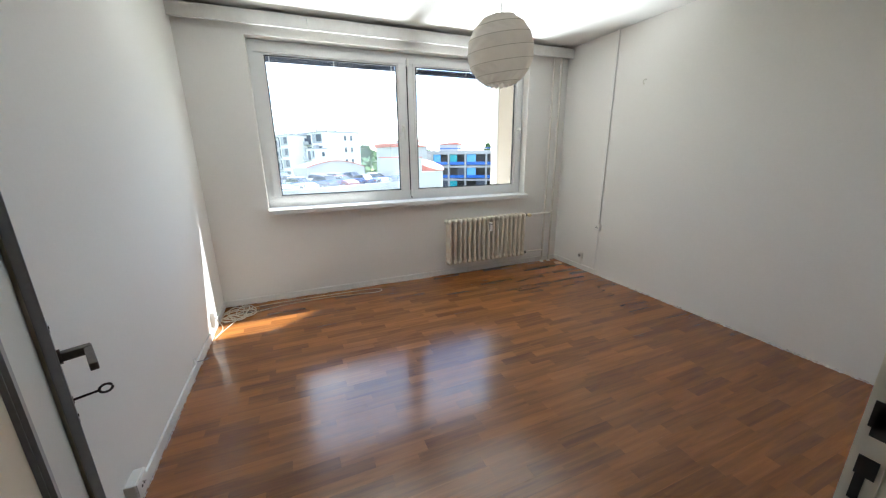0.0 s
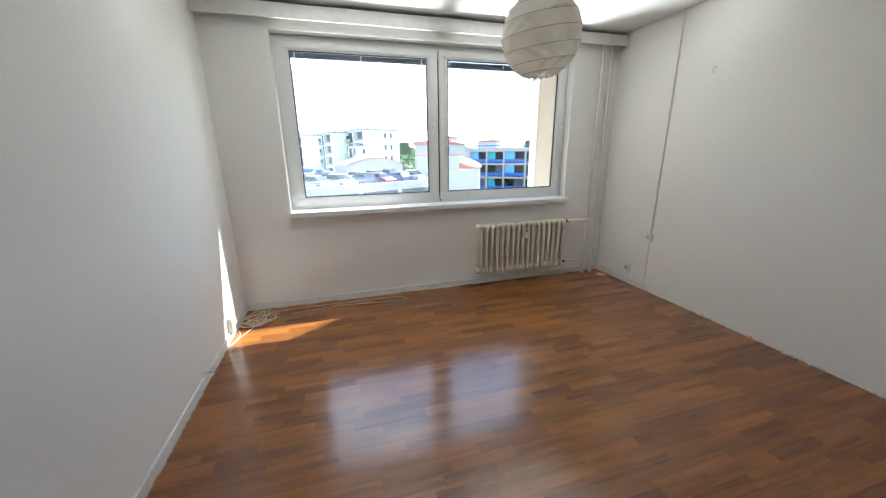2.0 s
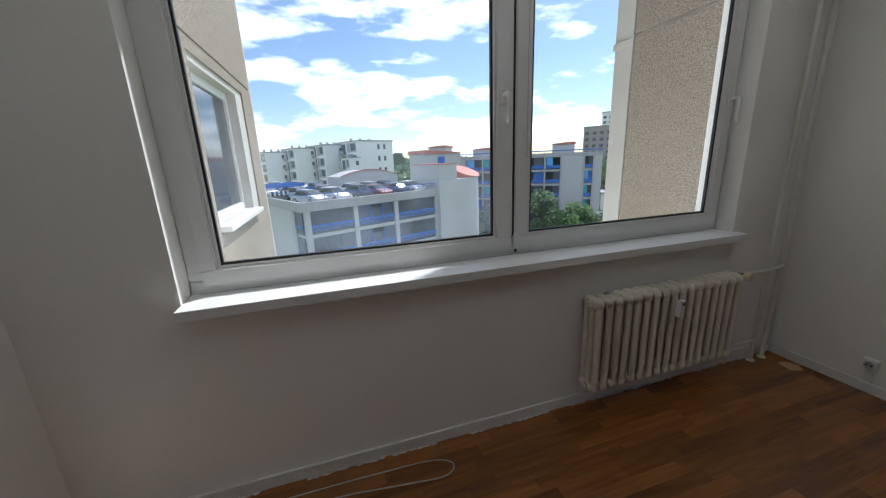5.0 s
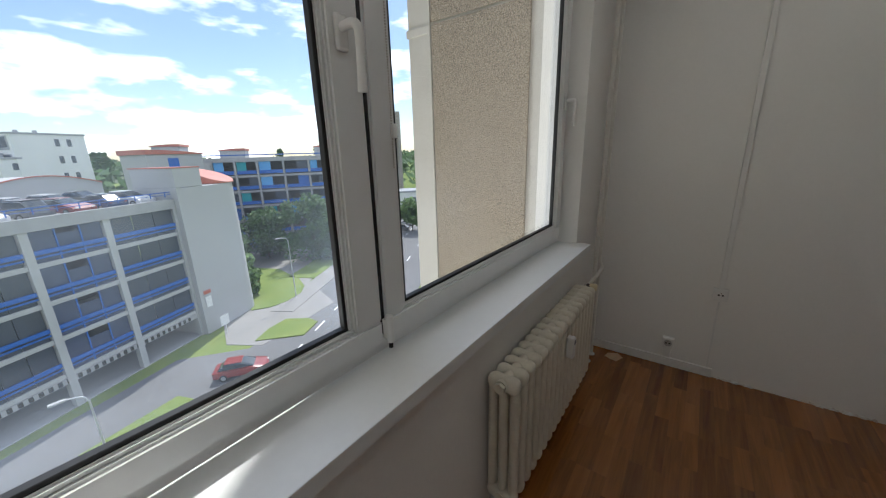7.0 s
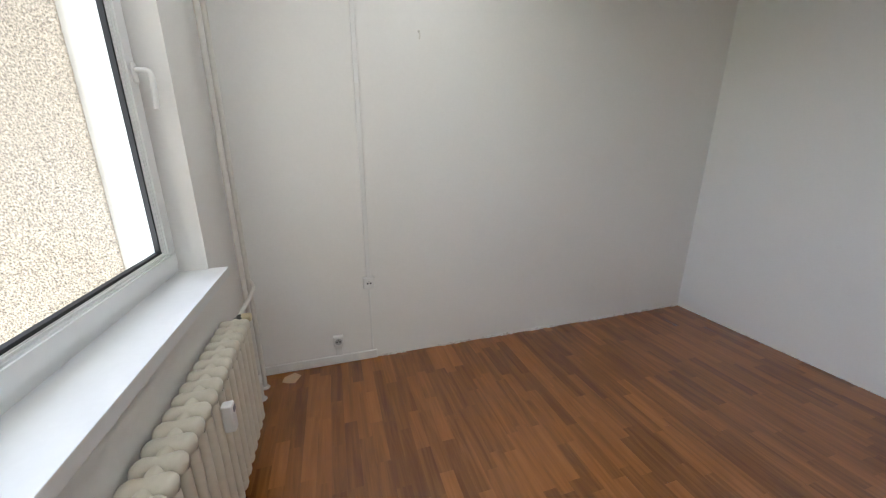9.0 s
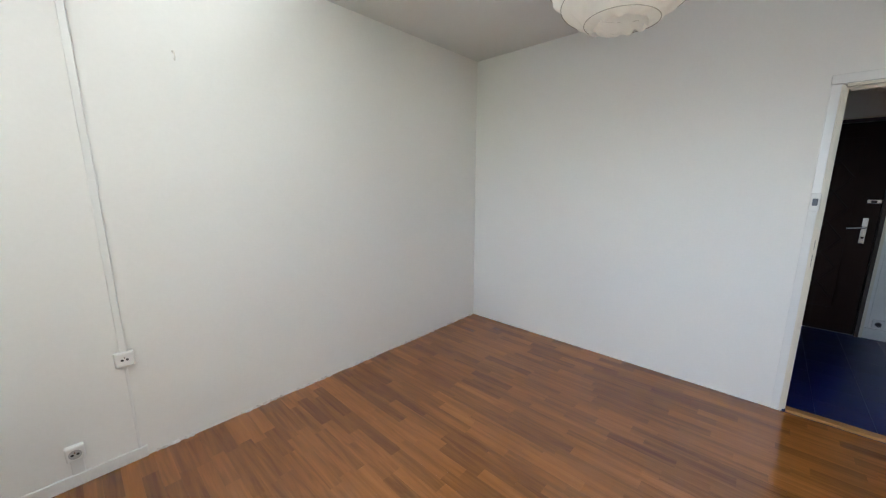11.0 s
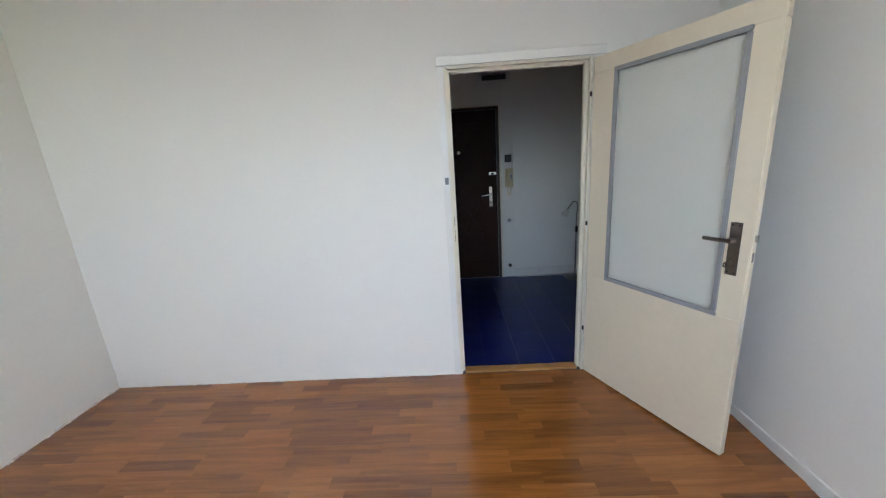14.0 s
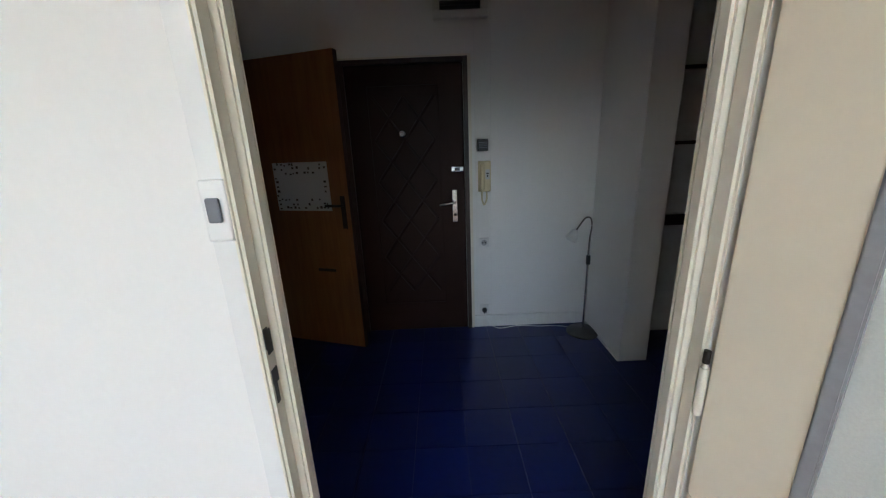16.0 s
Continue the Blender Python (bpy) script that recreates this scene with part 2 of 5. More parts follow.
M_RAD = material("radiator_enamel", (0.76, 0.71, 0.59), 0.38, grain=45, vary=0.03, bump=0.15, stain=0.3, stain_scale=16, stain_color=(0.5, 0.43, 0.33))
M_PIPE = material("pipe_paint", (0.74, 0.71, 0.64), 0.4, grain=30, vary=0.03, bump=0.1, stain=0.15, stain_scale=10)
M_PLASTIC = material("white_plastic", (0.80, 0.79, 0.76), 0.35, grain=40, vary=0.01, bump=0.02)
M_OLDPLASTIC = material("yellowed_plastic", (0.72, 0.62, 0.38), 0.4, grain=40, vary=0.03)
M_RIM_GREY = material("grey_insert_rim", (0.45, 0.45, 0.44), 0.5, grain=40)
M_BLACK = material("black_plastic", (0.02, 0.02, 0.022), 0.4, grain=50)
M_GREY = material("grey_plastic", (0.16, 0.17, 0.19), 0.4, grain=50)
M_CORD = material("cord", (0.62, 0.55, 0.43), 0.6, grain=120, vary=0.08, bump=0.3)
M_PAPER = paper("lantern_paper")
M_RIB = material("lantern_wire", (0.42, 0.38, 0.32), 0.7, grain=60)
M_DOOR = material("door_enamel", (0.745, 0.662, 0.515), 0.36, grain=25, vary=0.02, bump=0.06, stain=0.14, stain_scale=3, stain_color=(0.64, 0.56, 0.42))
M_JAMB = material("jamb_enamel", (0.79, 0.74, 0.62), 0.32, grain=30, vary=0.015, bump=0.015, stain=0.06, stain_scale=9, stain_color=(0.62, 0.55, 0.42))
M_BEAD = material("glazing_bead_paint", (0.30, 0.30, 0.31), 0.45, grain=60, vary=0.06)
M_FROST = frosted("textured_glass")
M_THRESH = wood("oak_threshold", (0.30, 0.14, 0.04), (0.55, 0.30, 0.10), 0.4, spread=0.1)
M_BLUE = material("blue_floor_paint", (0.008, 0.015, 0.105), 0.30, grain=35, vary=0.12, bump=0.12, stain=0.3, stain_scale=4, stain_color=(0.008, 0.014, 0.06), obj_random=0.12)
M_GROUT = material("dark_grout", (0.010, 0.016, 0.070), 0.7, grain=60)
M_PADDED = material("brown_leatherette", (0.028, 0.010, 0.006), 0.55, spec=0.2, grain=160, vary=0.15, bump=0.3, stain=0.3, stain_scale=5)
M_BROWN = wood("brown_door_veneer", (0.16, 0.06, 0.018), (0.33, 0.14, 0.045), 0.45, along=(30, 30, 2.0), spread=0.1)
M_DARKWOOD = material("dark_wood_trim", (0.035, 0.016, 0.010), 0.45, stretch=(8, 8, 1), grain=15, vary=0.2)
M_POSTER = material("poster_paper", (0.62, 0.62, 0.60), 0.6, grain=80, vary=0.03)
M_PRINT = material("poster_print", (0.07, 0.055, 0.05), 0.6, grain=60, vary=0.3, obj_random=0.6)
# peach tint stands in for the warm light of the side room
M_PEACH = material("peach_lit_wall", (0.62, 0.40, 0.30), 0.8, grain=40, vary=0.03)
M_SHADE = material("opal_shade", (0.72, 0.70, 0.66), 0.3, grain=30)
M_CARD = material("cardboard_scrap", (0.55, 0.36, 0.20), 0.8, grain=60, vary=0.1)
# outdoors
M_PEBBLE = material("pebble_dash", (0.35, 0.30, 0.24), 0.9, spec=0.2, grain=115, contrast=2.8, vary=0.34, bump=1.0, bump_dist=0.012, stain=0.25, stain_scale=0.9, stain_color=(0.38, 0.32, 0.25), detail=4)
M_RENDER = material("panel_render", (0.56, 0.54, 0.50), 0.85, spec=0.2, grain=35, vary=0.05, bump=0.3, stain=0.35, stain_scale=2.5, stain_color=(0.42, 0.39, 0.34))
M_CONC = material("concrete", (0.36, 0.36, 0.36), 0.85, spec=0.2, grain=3, vary=0.1, bump=0.3, stain=0.5, stain_scale=0.35, stain_color=(0.30, 0.29, 0.28), stretch=(1, 1, 0.35))
M_CONCL = material("pale_concrete", (0.42, 0.42, 0.42), 0.85, spec=0.2, grain=4, vary=0.06, bump=0.2, stain=0.35, stain_scale=0.5, stain_color=(0.44, 0.43, 0.41), stretch=(1, 1, 0.4))
M_DECK = material("deck_asphalt", (0.20, 0.20, 0.20), 0.9, spec=0.2, grain=6, vary=0.12, stain=0.3, stain_scale=0.3)
# dark colour stands in for the shade deep inside the garages
M_INSIDE_SHADE = material("shaded_garage_interior", (0.10, 0.10, 0.10), 0.9, grain=2, vary=0.2)
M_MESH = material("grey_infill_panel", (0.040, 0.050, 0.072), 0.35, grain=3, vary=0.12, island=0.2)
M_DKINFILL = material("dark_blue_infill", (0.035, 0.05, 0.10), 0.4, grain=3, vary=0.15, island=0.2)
M_BLUEP = material("blue_painted_steel", (0.012, 0.105, 0.42), 0.45, grain=8, vary=0.12)
M_TEAL = material("teal_panel", (0.01, 0.30, 0.34), 0.4, grain=8, vary=0.12)
M_SKYP = material("light_blue_panel", (0.10, 0.36, 0.72), 0.4, grain=8, vary=0.12)
M_RED = material("red_roof_sheet", (0.42, 0.13, 0.09), 0.5, grain=6, vary=0.12, stain=0.3, stain_scale=1.0, stain_color=(0.55, 0.22, 0.15))
M_WHITEB = material("white_facade", (0.72, 0.72, 0.71), 0.8, spec=0.2, grain=2, vary=0.04, stain=0.2, stain_scale=0.2)
M_GREYB = material("grey_facade", (0.33, 0.34, 0.36), 0.8, spec=0.2, grain=2, vary=0.06)
M_WINDARK = material("far_window", (0.05, 0.06, 0.08), 0.15, grain=3, vary=0.2, island=0.4)
M_TOWER = material("ribbed_concrete", (0.33, 0.30, 0.27), 0.85, spec=0.2, grain=2, vary=0.1, stain=0.3, stain_scale=0.15)
M_ASPHALT = material("asphalt", (0.17, 0.17, 0.172), 0.9, spec=0.3, grain=8, vary=0.15, bump=0.3, stain=0.35, stain_scale=0.25, stain_color=(0.12, 0.12, 0.12))
M_PAVE = material("pavement", (0.29, 0.28, 0.265), 0.9, spec=0.2, grain=5, vary=0.1, stain=0.3, stain_scale=0.3)
M_MARK = material("road_paint", (0.72, 0.72, 0.70), 0.7, grain=10, vary=0.1)
M_GRASS = material("lawn", (0.17, 0.225, 0.07), 0.95, spec=0.1, grain=5, vary=0.3, bump=0.8, bump_dist=0.05, stain=0.5, stain_scale=0.4, stain_color=(0.24, 0.27, 0.08))
M_LEAF = material("leaves", (0.05, 0.105, 0.026), 0.6, spec=0.3, grain=3, vary=0.3, bump=0, island=0.45)
M_LEAF2 = material("light_leaves", (0.10, 0.17, 0.045), 0.6, spec=0.3, grain=3, vary=0.3, bump=0, island=0.45)
M_BARK = material("bark", (0.10, 0.075, 0.055), 0.9, grain=12, vary=0.3, bump=0.8, stretch=(1, 1, 0.2))
M_TYRE = material("tyre", (0.015, 0.015, 0.015), 0.8, grain=40)
M_RIM = material("wheel_rim", (0.45, 0.46, 0.47), 0.35, metal=0.8, grain=30)
M_CARGLASS = material("car_glass", (0.03, 0.04, 0.05), 0.08, spec=0.7, grain=3)
M_LIGHT = material("car_lamp", (0.65, 0.62, 0.6), 0.15, grain=10)
CAR_PAINT = {c: material(c + "_car_paint", v, 0.3, coat=0.6, grain=40, vary=0.02, bump=0) for c, v in {
    "white": (0.72, 0.72, 0.72), "silver": (0.45, 0.47, 0.49), "red": (0.22, 0.025, 0.022), "dark_blue": (0.03, 0.05, 0.12), "grey": (0.12, 0.125, 0.135), "black": (0.02, 0.02, 0.024), "blue": (0.05, 0.15, 0.38)}.items()}


# ---- building blocks ----
def box(bm, x0, x1, y0, y1, z0, z1):
    r = bmesh.ops.create_cube(bm, size=1.0, matrix=Matrix.Translation(((x0 + x1) / 2, (y0 + y1) / 2, (z0 + z1) / 2)) @ Matrix.Diagonal((abs(x1 - x0), abs(y1 - y0), abs(z1 - z0), 1)))
    return r["verts"]


def boxes(*rows, bevel=0.0, segments=2):
    bm = bmesh.new()
    for r in rows:
        box(bm, *r)
    if bevel:
        bmesh.ops.bevel(bm, geom=bm.edges[:], offset=bevel, segments=segments, affect="EDGES", profile=0.5)
    return bm


def rod(bm, p0, p1, r0, r1=None, n=12):
    p0, p1 = Vector(p0), Vector(p1)
    d = p1 - p0
    m = Matrix.Translation((p0 + p1) / 2) @ d.to_track_quat("Z", "Y").to_matrix().to_4x4()
    bmesh.ops.create_cone(bm, cap_ends=True, segments=n, radius1=r0, radius2=r0 if r1 is None else r1, depth=d.length, matrix=m)
    return bm


def tube(points, r, n=8, bm=None):
    """A round bar along points, with capped ends."""
    bm = bm or bmesh.new()
    pts = [Vector(p) for p in points]
    up, rings = Vector((0.13, 0.21, 0.97)), []
    for i, p in enumerate(pts):
        d = (pts[min(i + 1, len(pts) - 1)] - pts[max(i - 1, 0)]).normalized()
        a = d.cross(up)
        a = a.normalized() if a.length > 1e-4 else d.orthogonal().normalized()
        b = d.cross(a)
        rings.append([bm.verts.new(p + (a * math.cos(k * math.tau / n) + b * math.sin(k * math.tau / n)) * r) for k in range(n)])
    for q0, q1 in zip(rings, rings[1:]):
        for k in range(n):
            bm.faces.new((q0[k], q0[(k + 1) % n], q1[(k + 1) % n], q1[k]))
    bm.faces.new(rings[0]), bm.faces.new(rings[-1][::-1])
    bmesh.ops.recalc_face_normals(bm, faces=bm.faces[:])
    return bm


def spline(points, steps=8):
    """A smooth line through points (Catmull-Rom)."""
    p = [Vector(q) for q in points]
    p = [p[0] * 2 - p[1], *p, p[-1] * 2 - p[-2]]
    out = []
    for a, b, c, d in zip(p, p[1:], p[2:], p[3:]):
        for k in range(steps):
            t = k / steps
            out.append(0.5 * (2 * b + (c - a) * t + (2 * a - 5 * b + 4 * c - d) * t * t + (3 * b - a - 3 * c + d) * t ** 3))
    return out + [p[-2]]


def lathe(profile, n=24, bm=None, at=(0, 0, 0)):
    """Radius and height pairs turned round the upright axis."""
    bm = bm or bmesh.new()
    rings = [[bm.verts.new((at[0] + r * math.cos(k * math.tau / n), at[1] + r * math.sin(k * math.tau / n), at[2] + z)) for k in range(n)] for r, z in profile]
    for q0, q1 in zip(rings, rings[1:]):
        for k in range(n):
            bm.faces.new((q0[k], q0[(k + 1) % n], q1[(k + 1) % n], q1[k]))
    if profile[0][0] > 1e-3:
        bm.faces.new(rings[0][::-1])
    if profile[-1][0] > 1e-3:
        bm.faces.new(rings[-1])
    bmesh.ops.remove_doubles(bm, verts=bm.verts[:], dist=1e-5)
    bmesh.ops.recalc_face_normals(bm, faces=bm.faces[:])
    return bm


def prism(outline, z0, z1, bm=None):
    """An outline in x and y raised from z0 to z1."""
    bm = bm or bmesh.new()
    lo, hi = [bm.verts.new((x, y, z0)) for x, y in outline], [bm.verts.new((x, y, z1)) for x, y in outline]
    bm.faces.new(lo[::-1]), bm.faces.new(hi)
    for k in range(len(lo)):
        bm.faces.new((lo[k], lo[(k + 1) % len(lo)], hi[(k + 1) % len(lo)], hi[k]))
    bmesh.ops.recalc_face_normals(bm, faces=bm.faces[:])
    return bm


def mesh_of(name, bm, mat, smooth=False):
    me = bpy.data.meshes.new(name)
    if smooth:
        for f in bm.faces:
            f.smooth = True
        for e in bm.edges:
            if len(e.link_faces) == 2 and e.calc_face_angle(0) > 0.7:
                e.smooth = False
    bm.to_mesh(me)
    bm.free()
    me.materials.append(mat)
    return me


def part(name, bm, mat, parent, label="", smooth=False, m=None):
    ob = new(name, mesh_of(name, bm, mat, smooth))
    ob.parent = parent
    if m is not None:
        ob.matrix_basis = m
    return tagged(ob, label)


def thing(name, label, category, group="", kind="", at=None):
    ob = new(name)
    ob.empty_display_size = 0.1
    if at is not None:
        ob.matrix_basis = at if isinstance(at, Matrix) else Matrix.Translation(at)
    return tagged(ob, label, category, group, kind)


def solid(name, bm, mat, label, category, group="", kind="", smooth=False, m=None):
    ob = new(name, mesh_of(name, bm, mat, smooth))
    if m is not None:
        ob.matrix_basis = m
    return tagged(ob, label, category, group, kind)


# ---- the room ----
W, D, H = 3.935, 3.548, 2.585          # room: x from 0 to W, y from 0 to D
WX0, WX1, WZ0, WZ1 = 0.503, 3.388, 0.905, 2.40   # window opening
DX0, DX1, DZ = 0.647, 1.468, 1.942    # door opening in the masonry
YO = 3.80                            # outer face of the window wall
HY = -2.01                           # entrance wall of the hall

solid("wall_north", boxes((-0.15, WX0, D, YO, 0, H), (WX1, W + 0.15, D, YO, 0, H), (WX0, WX1, D, YO, 0, WZ0 - 0.03), (WX0, WX1, D, YO, WZ1, H)), M_WALL,
      "white painted wall with a wide window opening", "wall", kind="structure")
solid("wall_west", boxes((-0.15, 0, -0.12, D, 0, H)), M_WALL, "white painted wall with a strip of sunlight", "wall", kind="structure")
solid("wall_east", boxes((W, W + 0.15, -0.12, D, 0, H)), M_WALL, "plain white painted wall with a cable duct", "wall", kind="structure")
solid("wall_south", boxes((0, DX0, -0.055, 0, 0, H), (DX1, W, -0.055, 0, 0, H), (DX0, DX1, -0.055, 0, DZ, H)), M_WALL,
      "white painted wall with a doorway to the hall", "wall", kind="structure")
solid("ceiling", boxes((-0.15, W + 0.15, -0.12, YO, H, H + 0.2)), M_CEIL, "plain white painted ceiling", "ceiling", kind="structure")
floor = solid("floor", boxes((-0.15, W + 0.15, -0.004, YO, -0.2, -0.008)), M_SUB, "brown three-strip wood laminate floor, slightly glossy", "floor", kind="structure")
skirt = thing("baseboard", "white painted wooden baseboard, chipped along the floor", "baseboard", kind="structure")


def skirting(x0, x1, y0, y1):
    bm = boxes((x0, x1, y0, y1, 0.0, 0.062), bevel=0.004)
    part("baseboard_piece", bm, M_SKIRT, skirt)


skirting(0.0, 0.013, 0.02, D - 0.014)
skirting(0.0, W, D - 0.014, D)
skirting(W - 0.013, W, 2.800, D - 0.014)


def ragged(name, a, b, out, n, rng, tall, deep):
    """A broken line of plaster and old paint between wall and floor."""
    bm = bmesh.new()
    a, b, o = Vector(a), Vector(b), Vector(out)
    k = 0
    while k < n:
        run = rng.randint(3, 12)
        if rng.random() < 0.72:
            prev = None
            for i in range(k, min(k + run, n) + 1):
                p = a.lerp(b, i / n)
                d, h = deep * rng.uniform(0.15, 1.0), tall * rng.uniform(0.2, 1.0)
                row = [bm.verts.new(p + Vector((0, 0, 0.001))), bm.verts.new(p + o * d + Vector((0, 0, 0.001))), bm.verts.new(p + o * d * 0.7 + Vector((0, 0, h * 0.6))), bm.verts.new(p + o * 0.0015 + Vector((0, 0, h)))]
                if prev:
                    for q in range(4):
                        bm.faces.new((prev[q], prev[(q + 1) % 4], row[(q + 1) % 4], row[q]))
                prev = row
        k += run + rng.randint(0, 3)
    bmesh.ops.recalc_face_normals(bm, faces=bm.faces[:])
    return solid(name, bm, M_FLAKE, "broken edge of white plaster and old paint along the floor", "plaster edge", kind="structure")


rng = random.Random(4)
ragged("plaster_edge", (W, 0.02, 0), (W, 2.80, 0), (-1, 0, 0), 260, rng, 0.018, 0.014)
ragged("plaster_edge", (0.05, D - 0.014, 0), (W - 0.2, D - 0.014, 0), (0, -1, 0), 300, rng, 0.009, 0.013)
ragged("plaster_edge", (0.013, 0.9, 0), (0.013, D - 0.2, 0), (1, 0, 0), 220, rng, 0.006, 0.007)
ragged("plaster_edge", (1.52, 0, 0), (W, 0, 0), (0, 1, 0), 200, rng, 0.008, 0.008)

# ---- window ----
win = thing("window_1", "white plastic double window with two sashes, closed", "window", kind="structure")
FY0, FY1 = 3.656, 3.726   # frame
SY0, SY1 = 3.638, 3.704   # sashes
MX = 1.945


def ring(x0, x1, z0, z1, y0, y1, w, wb=None, bevel=0.005):
    """A rectangular frame with mitred look: four bars."""
    wb = wb or w
    bm = bmesh.new()
    for r in ((x0, x1, y0, y1, z0, z0 + wb), (x0, x1, y0, y1, z1 - w, z1), (x0, x0 + w, y0 + 0.0004, y1 - 0.0004, z0 + wb, z1 - w), (x1 - w, x1, y0 + 0.0004, y1 - 0.0004, z0 + wb, z1 - w)):
        box(bm, *r)
    bmesh.ops.bevel(bm, geom=bm.edges[:], offset=bevel, segments=2, affect="EDGES")
    return bm


wf = part("window_frame", ring(WX0, WX1, WZ0 + 0.012, WZ1, FY0, FY1, 0.062, 0.055), M_PVC, win)
part("mullion", boxes((MX - 0.03, MX + 0.03, FY0 + 0.002, FY1 - 0.002, WZ0 + 0.06, WZ1 - 0.06), bevel=0.004), M_PVC, win)
for x0, x1, gx0, gx1, hx, hz in ((0.556, 1.940, 0.618, 1.852, 1.886, 1.675), (1.951, 3.352, 2.030, 3.282, 3.320, 1.67)):
    gz0, gz1 = 1.016, 2.290
    bm = bmesh.new()
    for r in ((x0, x1, SY0, SY1, 0.952, gz0), (x0, x1, SY0, SY1, gz1, 2.352), (x0, gx0, SY0 + 0.0004, SY1 - 0.0004, gz0, gz1), (gx1, x1, SY0 + 0.0004, SY1 - 0.0004, gz0, gz1)):
        box(bm, *r)
    bmesh.ops.bevel(bm, geom=bm.edges[:], offset=0.006, segments=2, affect="EDGES")
    sash = part("sash", bm, M_PVC, win)
    part("glazing_bead", ring(gx0 - 0.002, gx1 + 0.002, gz0 - 0.002, gz1 + 0.002, SY0 + 0.010, SY0 + 0.028, 0.014, bevel=0.004), M_PVC, sash)
    part("gasket", ring(gx0 + 0.010, gx1 - 0.010, gz0 + 0.010, gz1 - 0.010, SY0 + 0.016, SY0 + 0.034, 0.011, bevel=0.001), M_RUBBER, sash, "black rubber gasket")
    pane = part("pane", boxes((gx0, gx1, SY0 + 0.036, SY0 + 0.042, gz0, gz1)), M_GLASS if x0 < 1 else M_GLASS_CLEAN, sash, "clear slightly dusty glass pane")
    pane.visible_shadow = False
    hb = boxes((hx - 0.016, hx + 0.016, SY0 - 0.010, SY0, hz - 0.035, hz + 0.035), bevel=0.006)
    part("handle_plate", hb, M_PLASTIC, sash)
    hbm = tube(spline([(hx, SY0 - 0.006, hz + 0.008), (hx, SY0 - 0.040, hz + 0.010), (hx + 0.004, SY0 - 0.052, hz - 0.005), (hx + 0.006, SY0 - 0.050, hz - 0.06), (hx + 0.006, SY0 - 0.046, hz - 0.115)], 6), 0.0095, 10)
    part("handle", hbm, M_PLASTIC, sash, smooth=True)
    part("blind", boxes(*[(gx0 + 0.012, gx1 - 0.012, 3.712, 3.736, z, z + 0.0050) for z in [(2.236 if x0 < 1 else 2.222) + 0.0058 * k for k in range(9)]]), M_BLIND, win, "dark blue slatted blind drawn up to the top")
    for cx in (gx0 + 0.05, (gx0 + gx1) / 2, gx1 - 0.05):
        part("blind_clip", boxes((cx - 0.006, cx + 0.006, 3.708, 3.740, 2.238, 2.292), bevel=0.001), M_CLIP, win)
    part("blind_rail", boxes((gx0 + 0.004, gx1 - 0.004, 3.708, 3.740, 2.288, 2.315), bevel=0.003), M_PVC, win)
for z in (0.985, 2.30):
    for hx in (MX,):
        h = rod(bmesh.new(), (hx + 0.006, SY0 - 0.012, z - 0.030), (hx + 0.006, SY0 - 0.012, z + 0.045), 0.0105)
        box(h, hx - 0.004, hx + 0.022, SY0 - 0.010, SY0 + 0.004, z - 0.02, z + 0.035)
        part("hinge", h, M_PLASTIC, win, smooth=True)
part("hinge_pin", rod(bmesh.new(), (MX + 0.006, SY0 - 0.012, 0.938), (MX + 0.006, SY0 - 0.012, 0.957), 0.006), M_DARKMETAL, win)
part("window_sill", boxes((WX0, WX1, 3.474, FY0 + 0.004, WZ0 - 0.03, WZ0 + 0.010), (WX1, WX1 + 0.016, 3.474, D - 0.0005, WZ0 - 0.03, WZ0 + 0.010), bevel=0.002), M_SILL, win, "white laminated window sill")
part("outer_sill", boxes((WX0, WX1, FY1, YO + 0.04, WZ0 - 0.03, WZ0 - 0.005)), M_CLIP, win, "metal outer sill")
# black strip paints the shade inside the narrow gap between the sashes
part("gap_shade", boxes((1.9415, 1.9495, SY0 + 0.004, SY0 + 0.012, 0.975, 2.335)), M_RUBBER, win, "black strip drawn as the shade in the gap between the sashes")
# bead chain of the blind beside the right sash
chain = thing("blind_chain", "white plastic bead chain of the window blind", "blind chain")
ch_pts = [(2.008, SY0 - 0.010, 2.30 - 0.006 * k) for k in range(150)] + [(2.024, SY0 - 0.011, 1.50 - 0.006 * k) for k in range(16)]
bmc = bmesh.new()
for p in ch_pts:
    bmesh.ops.create_icosphere(bmc, subdivisions=1, radius=0.0023, matrix=Matrix.Translation(p))
part("bead_strand", bmc, M_RIB, chain)
part("connector", boxes((2.005, 2.024, SY0 - 0.016, SY0 - 0.005, 1.475, 1.508), bevel=0.004), M_PLASTIC, chain)

# pelmet under the ceiling
pel = thing("curtain_pelmet", "white wooden curtain pelmet running wall to wall", "pelmet")
part("front_board", boxes((0.002, 1.008, 3.450, 3.466, 2.455, 2.560), bevel=0.003), M_SKIRT, pel)
part("front_board", boxes((1.011, W - 0.002, 3.450, 3.466, 2.455, 2.560), bevel=0.003), M_SKIRT, pel)
part("top_board", boxes((0.002, W - 0.002, 3.466, D - 0.002, 2.545, 2.560)), M_SKIRT, pel)
for z in (2.485, 2.505):
    part("rail", boxes((0.004, W - 0.004, 3.480, 3.488, z + 0.03, z + 0.042)), M_PVC, pel)
for x in (0.02, 1.0, 2.0, 3.0, W - 0.03):
    part("bracket", boxes((x, x + 0.012, 3.467, D - 0.001, 2.53, 2.544)), M_CLIP, pel)

# ---- radiator and pipes ----
rad = thing("radiator", "cream enamelled cast-iron sectional radiator under the window", "radiator")
